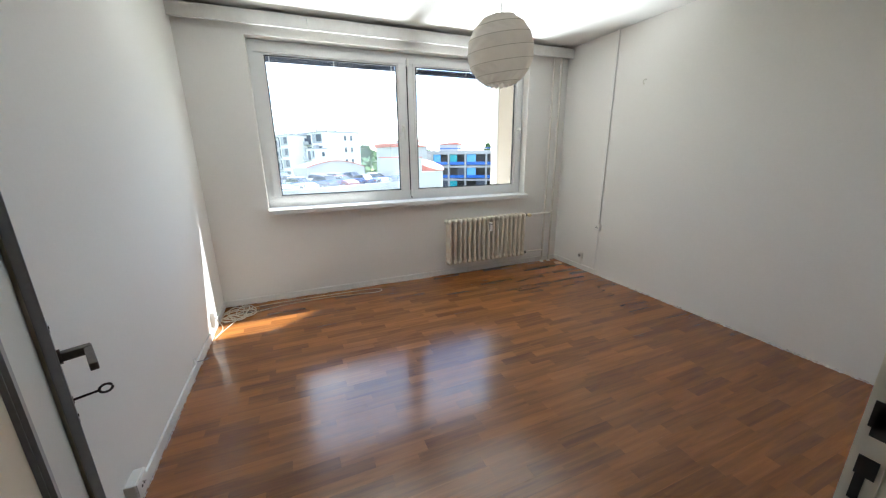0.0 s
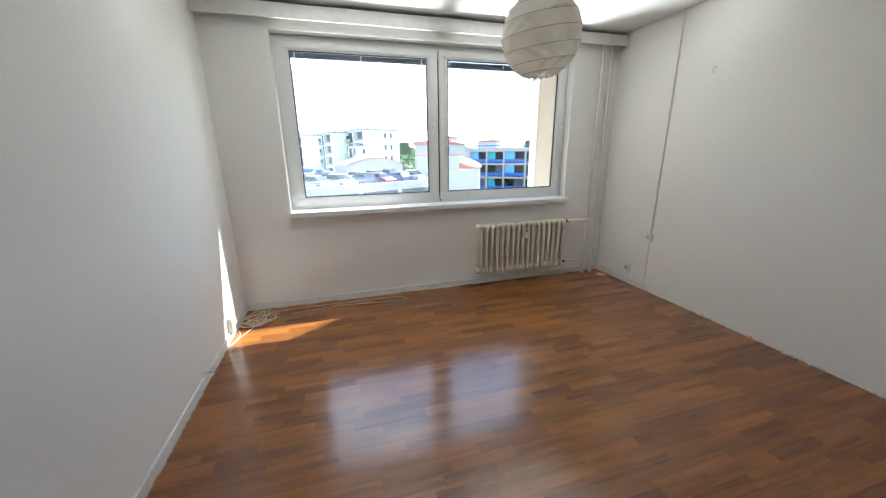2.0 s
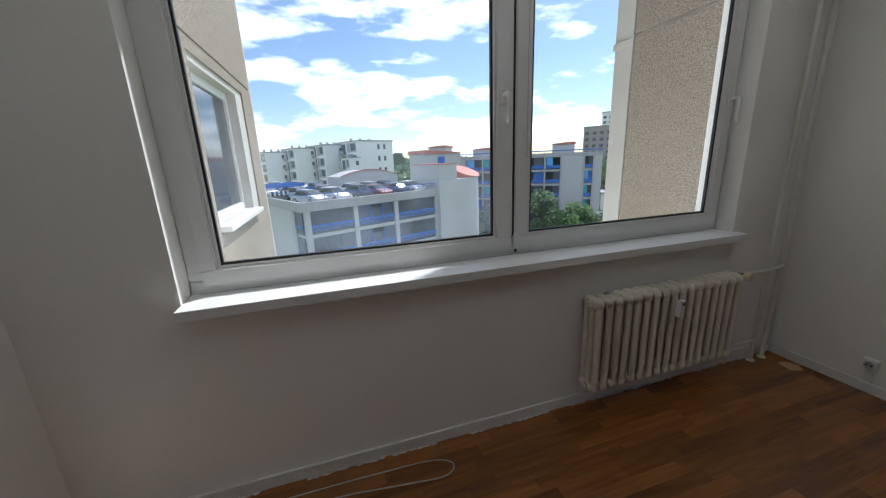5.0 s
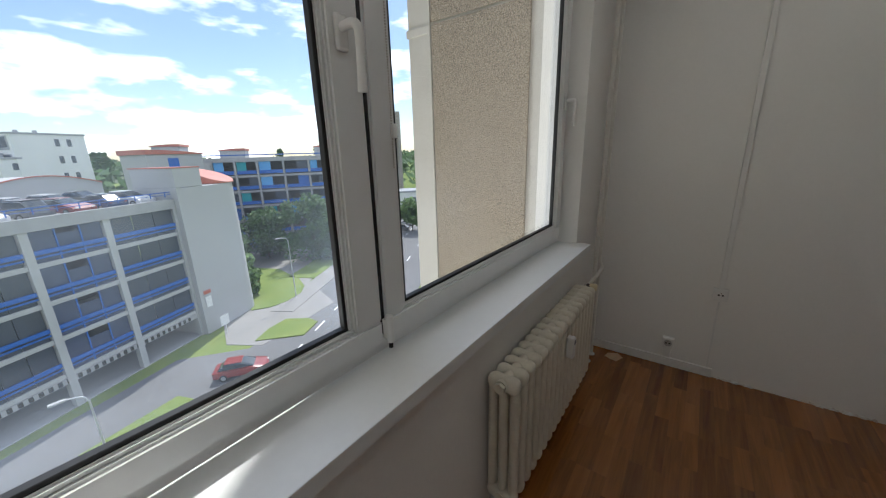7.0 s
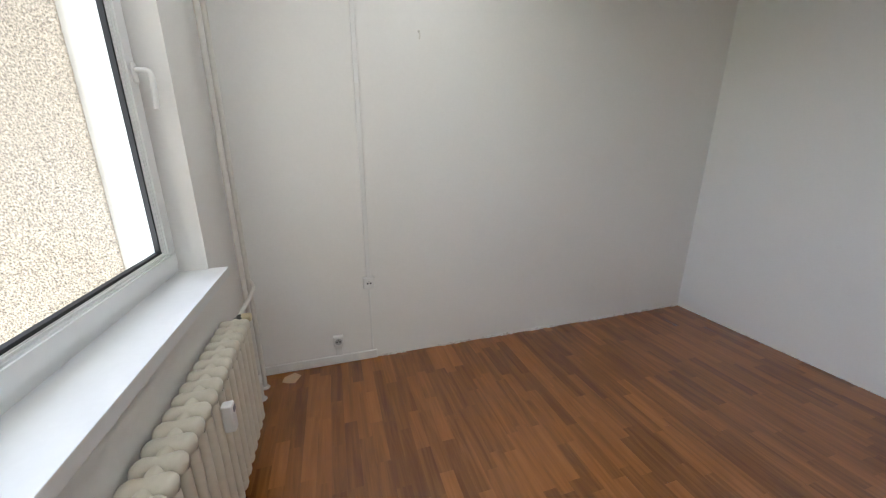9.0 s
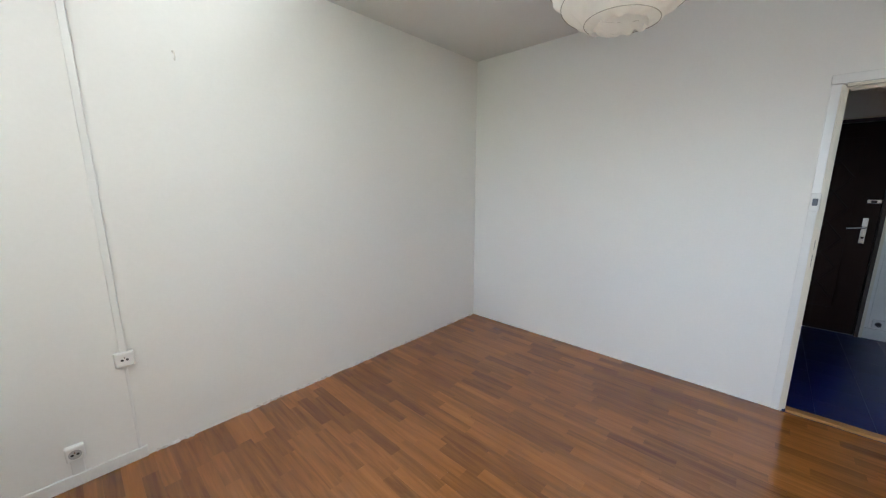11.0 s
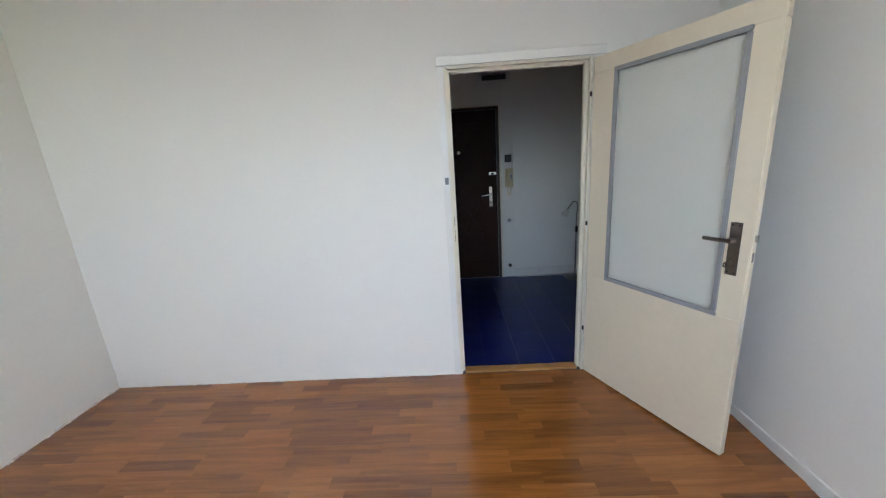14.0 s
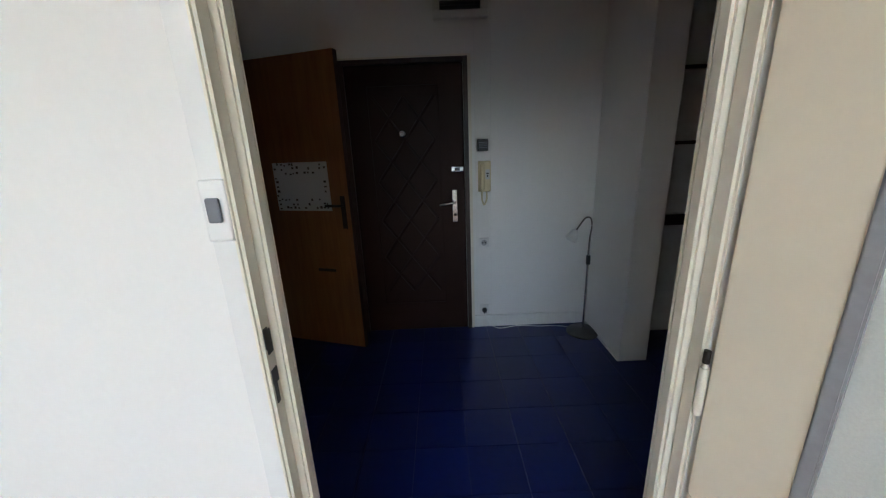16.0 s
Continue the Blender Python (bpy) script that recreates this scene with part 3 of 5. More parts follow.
NSEC, RX0, RX1, RZ0, RZ1, RY = 17, 2.300, 3.360, 0.140, 0.688, 3.474
pitch = (RX1 - RX0) / NSEC


def section_bm():
    bm = bmesh.new()
    w = pitch * 0.5
    for y in (-0.043, 0.0, 0.043):
        prof = [(w * 0.60, RZ0 + 0.04), (w * 0.60, RZ1 - 0.05)]
        rows_ = [[bm.verts.new((r * math.cos(q * math.tau / 10), y + 0.0180 * math.sin(q * math.tau / 10), z)) for q in range(10)] for r, z in prof]
        for q0, q1 in zip(rows_, rows_[1:]):
            for k in range(10):
                bm.faces.new((q0[k], q0[(k + 1) % 10], q1[(k + 1) % 10], q1[k]))
    for z, s in ((RZ0 + 0.030, -1), (RZ1 - 0.030, 1)):
        # a rounded bar across the depth, fuller over the outer columns
        loops = []
        for i in range(25):
            y = -0.0625 + 0.125 * i / 24
            end = (1 - min(1, abs(y / 0.0625)) ** 6) ** 0.5
            lobe = math.cos(y / 0.041 * math.pi)
            hw, up, down = w * (0.87 - 0.055 * lobe) * max(end, 0.02), (0.0265 - 0.0013 * lobe) * max(end, 0.02), 0.034 * max(end, 0.02)
            ring_ = []
            for q in range(14):
                a = q * math.tau / 14
                c, d = math.cos(a), math.sin(a)
                ring_.append(bm.verts.new((hw * math.copysign(abs(c) ** 0.75, c), y, z + s * (d * (up if d > 0 else down)))))
            loops.append(ring_)
        for q0, q1 in zip(loops, loops[1:]):
            for k in range(14):
                bm.faces.new((q0[k], q0[(k + 1) % 14], q1[(k + 1) % 14], q1[k]))
        rod(bm, (-pitch / 2, 0, z), (pitch / 2, 0, z), 0.022, n=14)
    bmesh.ops.recalc_face_normals(bm, faces=bm.faces[:])
    return bm


sec_mesh = mesh_of("section", section_bm(), M_RAD, smooth=True)
for k in range(NSEC):
    o = new("section", sec_mesh)
    o.parent = rad
    o.location = (RX0 + pitch * (k + 0.5), RY, 0)
mx = 2.836
part("heat_meter", boxes((mx - 0.017, mx + 0.017, 3.375, 3.410, 0.520, 0.622), bevel=0.006), M_PLASTIC, rad, "white plastic heat cost meter")
part("meter_display", boxes((mx - 0.010, mx + 0.010, 3.373, 3.376, 0.592, 0.610)), M_GREY, rad)
part("end_plug", rod(bmesh.new(), (RX0 - 0.014, RY, RZ1 - 0.032), (RX0, RY, RZ1 - 0.032), 0.020, n=6), M_RAD, rad)
for x in (2.42, 2.80, 3.16):
    part("bracket", boxes((x - 0.012, x + 0.012, RY + 0.03, D, 0.585, 0.625), bevel=0.003), M_RAD, rad)
    part("bracket", boxes((x - 0.012, x + 0.012, RY + 0.03, D, 0.20, 0.235), bevel=0.003), M_RAD, rad)
valve = part("valve", rod(bmesh.new(), (RX1, RY, RZ1 - 0.032), (3.43, RY, RZ1 - 0.032), 0.013), M_DARKMETAL, rad, "dark iron valve body", smooth=True)
part("valve_head", lathe([(0.010, 0), (0.020, 0.004), (0.021, 0.035), (0.017, 0.042), (0.0, 0.043)], 18), M_OLDPLASTIC, rad, "cream plastic valve head", smooth=True,
     m=Matrix.Translation((3.415, RY - 0.010, RZ1 - 0.032)) @ Matrix.Rotation(radians(90), 4, "X"))
part("valve_nut", rod(bmesh.new(), (3.372, RY, RZ1 - 0.032), (3.397, RY, RZ1 - 0.032), 0.019, n=6), M_DARKMETAL, rad)

pp = thing("heating_pipes", "pair of cream painted vertical heating pipes in the corner", "pipe")
P1, P2, PY = 3.690, 3.800, 3.500
part("pipe", tube([(P1, PY, 0.0), (P1, PY, H)], 0.0125, 14), M_PIPE, pp, smooth=True)
part("pipe", tube([(P2, PY, 0.0), (P2, PY, H)], 0.0125, 14), M_PIPE, pp, smooth=True)
part("branch_pipe", tube(spline([(3.43, RY, RZ1 - 0.032), (3.50, RY, RZ1 - 0.030), (3.66, RY - 0.005, RZ1 - 0.025), (3.765, RY + 0.0, RZ1 - 0.020), (3.796, RY + 0.012, RZ1 - 0.005), (P2, PY, RZ1 + 0.02)], 8), 0.0105, 12), M_PIPE, pp, smooth=True)
part("branch_pipe", tube(spline([(RX1, RY, RZ0 + 0.032), (3.45, RY, RZ0 + 0.034), (3.60, RY + 0.01, RZ0 + 0.03), (P1, PY, RZ0 + 0.02)], 8), 0.0105, 12), M_PIPE, pp, smooth=True)
part("lower_nut", rod(bmesh.new(), (RX1 + 0.005, RY, RZ0 + 0.032), (RX1 + 0.045, RY, RZ0 + 0.032), 0.017, n=6), M_DARKMETAL, pp, "dark iron nut")
for x in (P1, P2):
    part("floor_rosette", lathe([(0.026, 0.0), (0.024, 0.006), (0.013, 0.012)], 16, at=(x, PY, 0)), M_PIPE, pp, smooth=True)

# ---- electrics on the walls ----
duct = thing("cable_duct", "white plastic cable duct running up the wall", "cable duct")
DY = 2.829
part("cover", boxes((W - 0.019, W - 0.0005, DY - 0.014, DY + 0.014, 0.60, H), bevel=0.003), M_PLASTIC, duct)
part("cover", boxes((W - 0.008, W - 0.0005, DY - 0.006, DY + 0.006, 0.012, 0.515), bevel=0.002), M_PLASTIC, duct)


def wall_plate(name, label, category, m, w=0.08, h=0.08, d=0.03, holes=True, cover=M_PLASTIC, ringed=False):
    """A square box with a raised cover and two contact holes; its back lies on the plane y = 0, and it faces -y."""
    ob = thing(name, label, category, at=m)
    part("back_box", boxes((-w / 2, w / 2, -d, 0, -h / 2, h / 2), bevel=0.004), cover, ob)
    part("cover", boxes((-w * 0.44, w * 0.44, -d - 0.004, -d, -h * 0.44, h * 0.44), bevel=0.0015), cover, ob)
    if ringed:
        part("insert_ring", lathe([(0.0195, -0.0010), (0.0225, -0.0010), (0.0225, 0.0012), (0.0195, 0.0012)], 24), M_RIM_GREY, ob, "grey rim of the round insert", m=pose(0, -d - 0.004, 0, 90))
    if holes:
        for x in (-0.0095, 0.0095):
            part("contact_hole", rod(bmesh.new(), (x, -d - 0.0055, 0), (x, -d - 0.0030, 0), 0.0058, n=10), M_BLACK, ob)
        part("earth_pin", rod(bmesh.new(), (0, -d - 0.016, 0.014), (0, -d - 0.002, 0.014), 0.0026, n=8), M_CHROME, ob)
    return ob


EAST, WEST, SOUTH = (lambda y, z: pose(W, y, z, 0, 0, -90)), (lambda y, z: pose(0, y, z, 0, 0, 90)), (lambda x, z: pose(x, 0, z, 0, 0, 180))
wall_plate("phone_socket", "white square socket on the cable duct", "socket", EAST(DY, 0.568), 0.075, 0.075, 0.028)
wall_plate("power_socket", "white power socket low on the wall above the baseboard", "socket", EAST(3.052, 0.178), 0.065, 0.070, 0.030, ringed=True)
solid("socket_duct", boxes((W - 0.010, W - 0.0005, 3.030, 3.074, 0.062, 0.141), bevel=0.002), M_PLASTIC, "short white cable cover below the power socket", "cable duct")
wall_plate("power_socket", "white double socket low on the sunlit wall", "socket", WEST(3.025, 0.125), 0.080, 0.125, 0.028)
wall_plate("power_socket", "white surface socket low on the wall near the door", "socket", WEST(1.40, 0.105), 0.10, 0.085, 0.04)
stub = thing("cable_stub", "short cut cable end sticking out of the wall", "cable")
part("cable", tube(spline([(0.0, 2.43, 0.075), (0.02, 2.43, 0.072), (0.05, 2.445, 0.066), (0.075, 2.47, 0.063)], 6), 0.0028), M_GREY, stub, smooth=True)
part("stub_box", boxes((0.0005, 0.014, 2.40, 2.432, 0.063, 0.105), bevel=0.003), M_PLASTIC, stub)
hook = thing("wall_hook", "small white metal hook screwed into the wall", "hook")
part("hook_wire", tube(spline([(W, 2.46, 2.065), (W - 0.020, 2.46, 2.062), (W - 0.032, 2.46, 2.040), (W - 0.022, 2.46, 2.022), (W - 0.012, 2.46, 2.030)], 6), 0.003), M_PIPE, hook, smooth=True)
part("anchor", rod(bmesh.new(), (W - 0.004, 2.46, 2.065), (W, 2.46, 2.065), 0.006), M_FLAKE, hook)
sw = thing("light_switch", "white light switch with a small grey rocker beside the doorway", "light switch", at=SOUTH(1.487, 1.315))
part("plate", boxes((-0.021, 0.021, -0.012, 0, -0.050, 0.050), bevel=0.003), M_PLASTIC, sw)
part("rocker", boxes((-0.011, 0.011, -0.019, -0.012, -0.018, 0.022), bevel=0.003), M_GREY, sw, "grey rocker")

# cable bundle on the floor in the corner
cab = thing("cable_coil", "tangled coil of beige cable lying in the corner", "cable")
crng = random.Random(11)
for k in range(9):
    cx, cy = 0.16 + crng.uniform(-0.05, 0.05), 3.30 + crng.uniform(-0.07, 0.06)
    ra, rb, ph = crng.uniform(0.05, 0.15), crng.uniform(0.06, 0.13), crng.uniform(0, 6.28)
    loop = []
    for i in range(15):
        a = ph + i / 14 * math.tau * crng.uniform(0.97, 1.0)
        loop.append((max(0.022, cx + ra * math.cos(a)), min(D - 0.03, cy + rb * math.sin(a)), 0.006 + 0.005 * k * (0.6 + 0.4 * math.sin(a * 2 + k))))
    part("loop", tube(spline(loop, 4), 0.0032, 6), M_CORD, cab, smooth=True)
part("tail", tube(spline([(0.20, 3.26, 0.012), (0.35, 3.32, 0.005), (0.60, 3.375, 0.004), (0.95, 3.385, 0.004), (1.25, 3.35, 0.004), (1.44, 3.33, 0.004), (1.50, 3.38, 0.004), (1.42, 3.43, 0.004), (1.20, 3.445, 0.004), (0.80, 3.452, 0.004), (0.40, 3.44, 0.006), (0.22, 3.40, 0.012)], 8), 0.003, 6), M_CORD, cab, smooth=True)
part("lead", tube(spline([(0.03, 3.04, 0.10), (0.055, 3.06, 0.03), (0.06, 3.02, 0.005), (0.03, 2.88, 0.004), (0.07, 3.0, 0.004), (0.12, 3.12, 0.006), (0.16, 3.2, 0.01)], 6), 0.003, 6), M_CORD, cab, smooth=True)
solid("cardboard_scrap", prism([(3.79, 3.33), (3.86, 3.30), (3.90, 3.34), (3.87, 3.40), (3.82, 3.41), (3.80, 3.37)], 0.0005, 0.004), M_CARD, "torn scrap of brown cardboard on the floor", "scrap")

# ---- paper lantern ----
LX, LY, LR, LZ = 2.005, 1.905, 0.200, 2.005
lan = thing("pendant_lamp", "round crumpled white paper lantern hanging from the ceiling", "pendant lamp", at=(LX, LY, H))


RIB0, RIBS, RIBSTEP = -1.22, 7, 0.345


def rib_height(turns, b):
    """The angle up the lantern of its wire spiral after some turns, at the bearing b."""
    return RIB0 + RIBSTEP * turns + 0.13 * math.sin(b + 0.9) * math.cos((RIB0 + RIBSTEP * turns) * 0.8)


def lantern_bm():
    """Paper stretched over the spiral wire: it sinks a little between the turns and is creased below."""
    bm = bmesh.new()
    rings, n, rows_ = [], 72, 84
    lr = random.Random(3)
    for i in range(rows_ + 1):
        a = -math.pi / 2 + 0.33 + (math.pi - 0.62) * i / rows_
        rr = []
        for k in range(n):
            b = k / n * math.tau
            turn = (a - RIB0 - 0.13 * math.sin(b + 0.9) * math.cos(a * 0.8)) / RIBSTEP - b / math.tau
            sag = -0.0050 * abs(math.sin(turn * math.pi)) ** 0.8
            low = 1.0 if a < -0.2 else 0.45
            fold = 0.0075 * low * (abs(math.sin(5.5 * b + 3.0 * a + math.sin(4 * a))) - 0.5) + 0.0036 * low * math.sin(13 * b - 4 * math.sin(a * 6))
            r = LR + sag + fold * abs(math.sin(turn * math.pi)) + lr.uniform(-0.0006, 0.0006)
            rr.append(bm.verts.new((r * math.cos(a) * math.cos(b), r * math.cos(a) * math.sin(b), LZ - H + r * 1.02 * math.sin(a))))
        rings.append(rr)
    for q0, q1 in zip(rings, rings[1:]):
        for k in range(n):
            bm.faces.new((q0[k], q0[(k + 1) % n], q1[(k + 1) % n], q1[k]))
    return bm


part("shade", lantern_bm(), M_PAPER, lan, smooth=True)
for k in range(RIBS):
    pts = []
    for i in range(49):
        b = i / 48 * math.tau
        e = rib_height(k + b / math.tau, b)
        pts.append((LR * 1.003 * math.cos(e) * math.cos(b), LR * 1.003 * math.cos(e) * math.sin(b), LZ - H + LR * 1.023 * math.sin(e)))
    part("wire_rib", tube(pts, 0.0011, 5), M_RIB, lan)
part("cord", tube([(0, 0, -0.02), (0.002, 0, -0.2), (0, 0, LZ - H + LR * 0.55)], 0.003, 8), M_PLASTIC, lan)
part("socket", rod(bmesh.new(), (0, 0, LZ - H + 0.04), (0, 0, LZ - H + 0.12), 0.018), M_PLASTIC, lan)
part("ceiling_rose", lathe([(0.045, 0), (0.045, -0.012), (0.012, -0.03), (0.004, -0.032)], 20), M_PLASTIC, lan)
part("spreader", tube([(0.0, -0.062, LZ - H + LR * 0.93), (0, 0, LZ - H + LR * 0.96), (0.0, 0.062, LZ - H + LR * 0.93)], 0.0015, 6), M_RIB, lan)

# ---- door to the hall ----
dr = thing("door_frame", "cream enamelled steel door frame with strike slots", "door frame", kind="structure")
JX0, JX1, JZ = 0.655, 1.445, 1.925


def jamb_ring(x0, x1, z1, y0, y1, w):
    bm = bmesh.new()
    for r in ((x0, x0 + w, y0, y1, 0, z1), (x1 - w, x1, y0, y1, 0, z1), (x0 + w, x1 - w, y0 + 0.0005, y1 - 0.0005, z1 - w, z1)):
        box(bm, *r)
    bmesh.ops.bevel(bm, geom=bm.edges[:], offset=0.006, segments=2, affect="EDGES")
    return bm


part("lining", jamb_ring(0.645, 1.470, 1.944, -0.062, -0.028, 0.031), M_JAMB, dr)
part("rebate", jamb_ring(0.645, 1.470, 1.944, -0.0285, 0.012, 0.014), M_JAMB, dr)
part("architrave", jamb_ring(0.600, 1.515, 1.990, -0.068, -0.0625, 0.074), M_JAMB, dr)
part("head_board", boxes((0.577, 1.512, 0.0005, 0.014, 1.946, 1.994), bevel=0.003), M_GLOSSWALL, dr)
part("face_strip", boxes((1.4705, 1.508, 0.0005, 0.0035, 0.0, 1.945), bevel=0.001), M_GLOSSWALL, dr, "glossy white painted face of the frame")
part("strike_slot", boxes((1.4540, 1.4565, -0.018, 0.000, 1.045, 1.092), (1.4540, 1.4566, -0.010, 0.004, 1.058, 1.098)), M_BLACK, dr, "dark strike slot")
part("strike_slot", boxes((1.4540, 1.4565, -0.010, 0.000, 0.940, 0.985), (1.4540, 1.4566, -0.018, 0.002, 0.982, 1.012)), M_BLACK, dr, "dark strike slot")
sill = solid("threshold", boxes((0.677, 1.438, -0.064, -0.004, 0.0, 0.018), bevel=0.004), M_THRESH, "worn light oak threshold board in the doorway", "threshold", kind="structure")

HX, HYd = 0.648, 0.020
door = thing("door_1", "cream painted door with a large textured glass pane, standing open into the room", "door", kind="structure",
             at=pose(HX, HYd, 0.012, 0, 0, math.degrees(math.atan2(0.892, -0.452))))
# local x runs from the hinge to the free edge, local -y faces the room
DW, DH, DT = 0.822, 1.915, 0.040
GX0, GX1, GZ0, GZ1 = 0.145, 0.722, 0.686, 1.828
bm = bmesh.new()
for r in ((0, DW, 0, DT, 0, GZ0), (0, DW, 0, DT, GZ1, DH), (0, GX0, 0.0004, DT - 0.0004, GZ0, GZ1), (GX1, DW, 0.0004, DT - 0.0004, GZ0, GZ1)):
    box(bm, *r)
bmesh.ops.bevel(bm, geom=bm.edges[:], offset=0.0035, segments=2, affect="EDGES")
leaf = part("leaf", bm, M_DOOR, door)
for y0, y1 in ((-0.006, 0.010), (DT - 0.010, DT + 0.006)):
    part("glazing_bead", ring(GX0 - 0.008, GX1 + 0.008, GZ0 - 0.008, GZ1 + 0.008, y0, y1, 0.022, bevel=0.003), M_BEAD, door, "grey painted glazing bead")
part("glass_pane", boxes((GX0, GX1, 0.016, 0.022, GZ0, GZ1)), M_FROST, door, "textured translucent glass")
for side, y in ((-1, 0.0), (1, DT)):
    px = DW - 0.058
    s = lambda v: y + side * v
    pl = part("handle_plate", boxes((px - 0.021, px + 0.021, min(s(0.0), s(0.004)), max(s(0.0), s(0.004)), 0.880, 1.105), bevel=0.001), M_STEEL, door, "worn steel handle plate")
    neck = sorted((s(0.004), s(0.052)))
    bar = sorted((s(0.040), s(0.053)))
    lever_neck = part("handle", boxes((px - 0.009, px + 0.009, *neck, 1.024, 1.042), bevel=0.002), M_STEEL, door)
    part("lever", boxes((px - 0.098, px + 0.0088, *bar, 1.0255, 1.0405), bevel=0.002), M_STEEL, lever_neck)
    part("rosette", rod(bmesh.new(), (px, s(0.004), 1.033), (px, s(0.009), 1.033), 0.015, n=20), M_STEEL, pl)
    for z in (0.892, 1.093):
        for dx in (-0.012, 0.012):
            part("screw", rod(bmesh.new(), (px + dx, s(0.004), z), (px + dx, s(0.0055), z), 0.0035, n=8), M_DARKMETAL, pl)
    part("keyhole", rod(bmesh.new(), (px, s(0.004), 0.935), (px, s(0.006), 0.935), 0.008, n=12), M_CHROME, pl)
key = part("key", tube([(DW - 0.058, -0.004, 0.935), (DW - 0.058, -0.044, 0.935)], 0.0026), M_DARKMETAL, door, "dark iron key in the lock")
part("key_bow", tube([(DW - 0.058 + 0.0, -0.054 + 0.0105 * math.cos(a * math.tau / 16), 0.935 + 0.009 * math.sin(a * math.tau / 16)) for a in range(17)], 0.0026), M_DARKMETAL, key)
part("lock_plate", boxes((DW, DW + 0.0012, 0.011, 0.029, 0.93, 1.07)), M_DOOR, door)
part("bolt_slot", boxes((DW + 0.0012, DW + 0.002, 0.014, 0.026, 0.945, 0.985)), M_STEEL, door)
part("latch", boxes((DW, DW + 0.011, 0.013, 0.027, 1.030, 1.058), bevel=0.003), M_CHROME, door)
for z in (0.235, 0.93, 1.66):
    h = rod(bmesh.new(), (-0.006, -0.006, z - 0.05), (-0.006, -0.006, z + 0.05), 0.0075)
    rod(h, (-0.006, -0.006, z + 0.05), (-0.006, -0.006, z + 0.062), 0.005, 0.002)
    hinge = part("hinge", h, M_JAMB, door, smooth=True)
    part("hinge_pin", rod(bmesh.new(), (-0.006, -0.006, z + 0.060), (-0.006, -0.006, z + 0.085), 0.006), M_DARKMETAL, hinge)

# ---- the hall ----
HX0, HX1 = -1.10, 2.40
solid("wall_hall_south", boxes((HX0, HX1, HY - 0.2, HY, 0, H)), M_WALL, "white hall wall around the entrance door", "wall", kind="structure")
solid("wall_hall_west", boxes((HX0 - 0.15, HX0, HY, -0.12, 0, H)), M_WALL, "white hall end wall", "wall", kind="structure")
solid("wall_hall_east", boxes((HX1, HX1 + 0.12, HY - 0.2, -1.98, 0, H), (HX1, HX1 + 0.12, -1.25, -0.12, 0, H), (HX1, HX1 + 0.12, -1.98, -1.25, 2.0, H)), M_WALL, "hall wall with a doorway to another room", "wall", kind="structure")
solid("wall_hall_north", boxes((HX0, -0.15, -0.12, 0.0, 0, H)), M_WALL, "white hall wall", "wall", kind="structure")
solid("wall_partition", boxes((-0.19, -0.008, HY, -1.447, 0, H), bevel=0.004), M_WALL, "white hall partition beside a shelf niche", "wall", kind="structure")
solid("ceiling_hall", boxes((HX0 - 0.15, HX1 + 1.4, HY - 0.2, -0.12, H, H + 0.2)), M_CEIL, "white hall ceiling", "ceiling", kind="structure")
solid("wall_side_room", boxes((HX1 + 1.2, HX1 + 1.4, HY - 0.2, -0.12, 0, H), (HX1 + 0.12, HX1 + 1.2, HY - 0.2, HY, 0, H), (HX1 + 0.12, HX1 + 1.2, -0.3, -0.12, 0, H)), M_PEACH, "side room wall tinted peach for the warm light in it", "wall", kind="structure")
hfloor = solid("floor_hall", boxes((HX0, HX1 + 1.2, HY, -0.056, -0.2, -0.006)), M_GROUT, "dark blue glossy hall floor in square tiles", "floor", kind="structure")
hsk = thing("baseboard_hall", "white hall baseboard", "baseboard", kind="structure")
part("baseboard_piece", boxes((0.0, 0.89, HY, HY + 0.014, 0, 0.10), bevel=0.003), M_SKIRT, hsk)
part("baseboard_piece", boxes((-0.008, 0.004, HY + 0.014, -1.447, 0, 0.012), bevel=0.002), M_SKIRT, hsk)

ent = thing("door_2", "dark brown padded leatherette entrance door with a diamond pattern, closed", "door", kind="structure")
part("frame_strip", boxes((0.893, 0.916, HY, HY + 0.02, 0, 2.00), (0.916, 1.79, HY, HY + 0.02, 1.985, 2.00)), M_JAMB, ent)
part("dark_frame", boxes((0.916, 0.945, HY, HY + 0.035, 0, 1.985), (1.74, 1.77, HY, HY + 0.035, 0, 1.985), (0.945, 1.74, HY, HY + 0.035, 1.955, 1.985), bevel=0.003), M_DARKWOOD, ent)
pad = part("padded_leaf", boxes((0.948, 1.737, HY + 0.002, HY + 0.030, 0.01, 1.952), bevel=0.010, segments=3), M_PADDED, ent)


def quilting(x0, x1, z0, z1, cols, rows_):
    bm = bmesh.new()
    dx, dz = (x1 - x0) / cols, (z1 - z0) / rows_
    for i in range(cols):
        for j in range(rows_):
            cx, cz = x0 + (i + 0.5) * dx, z0 + (j + 0.5) * dz
            for s in (-1, 1):
                pts = [(cx + s * 0.5 * dx * u, HY + 0.030, cz + 0.5 * dz * u) for u in (-1, -0.5, 0, 0.5, 1)]
                tube(pts, 0.010, 6, bm)
    return bm


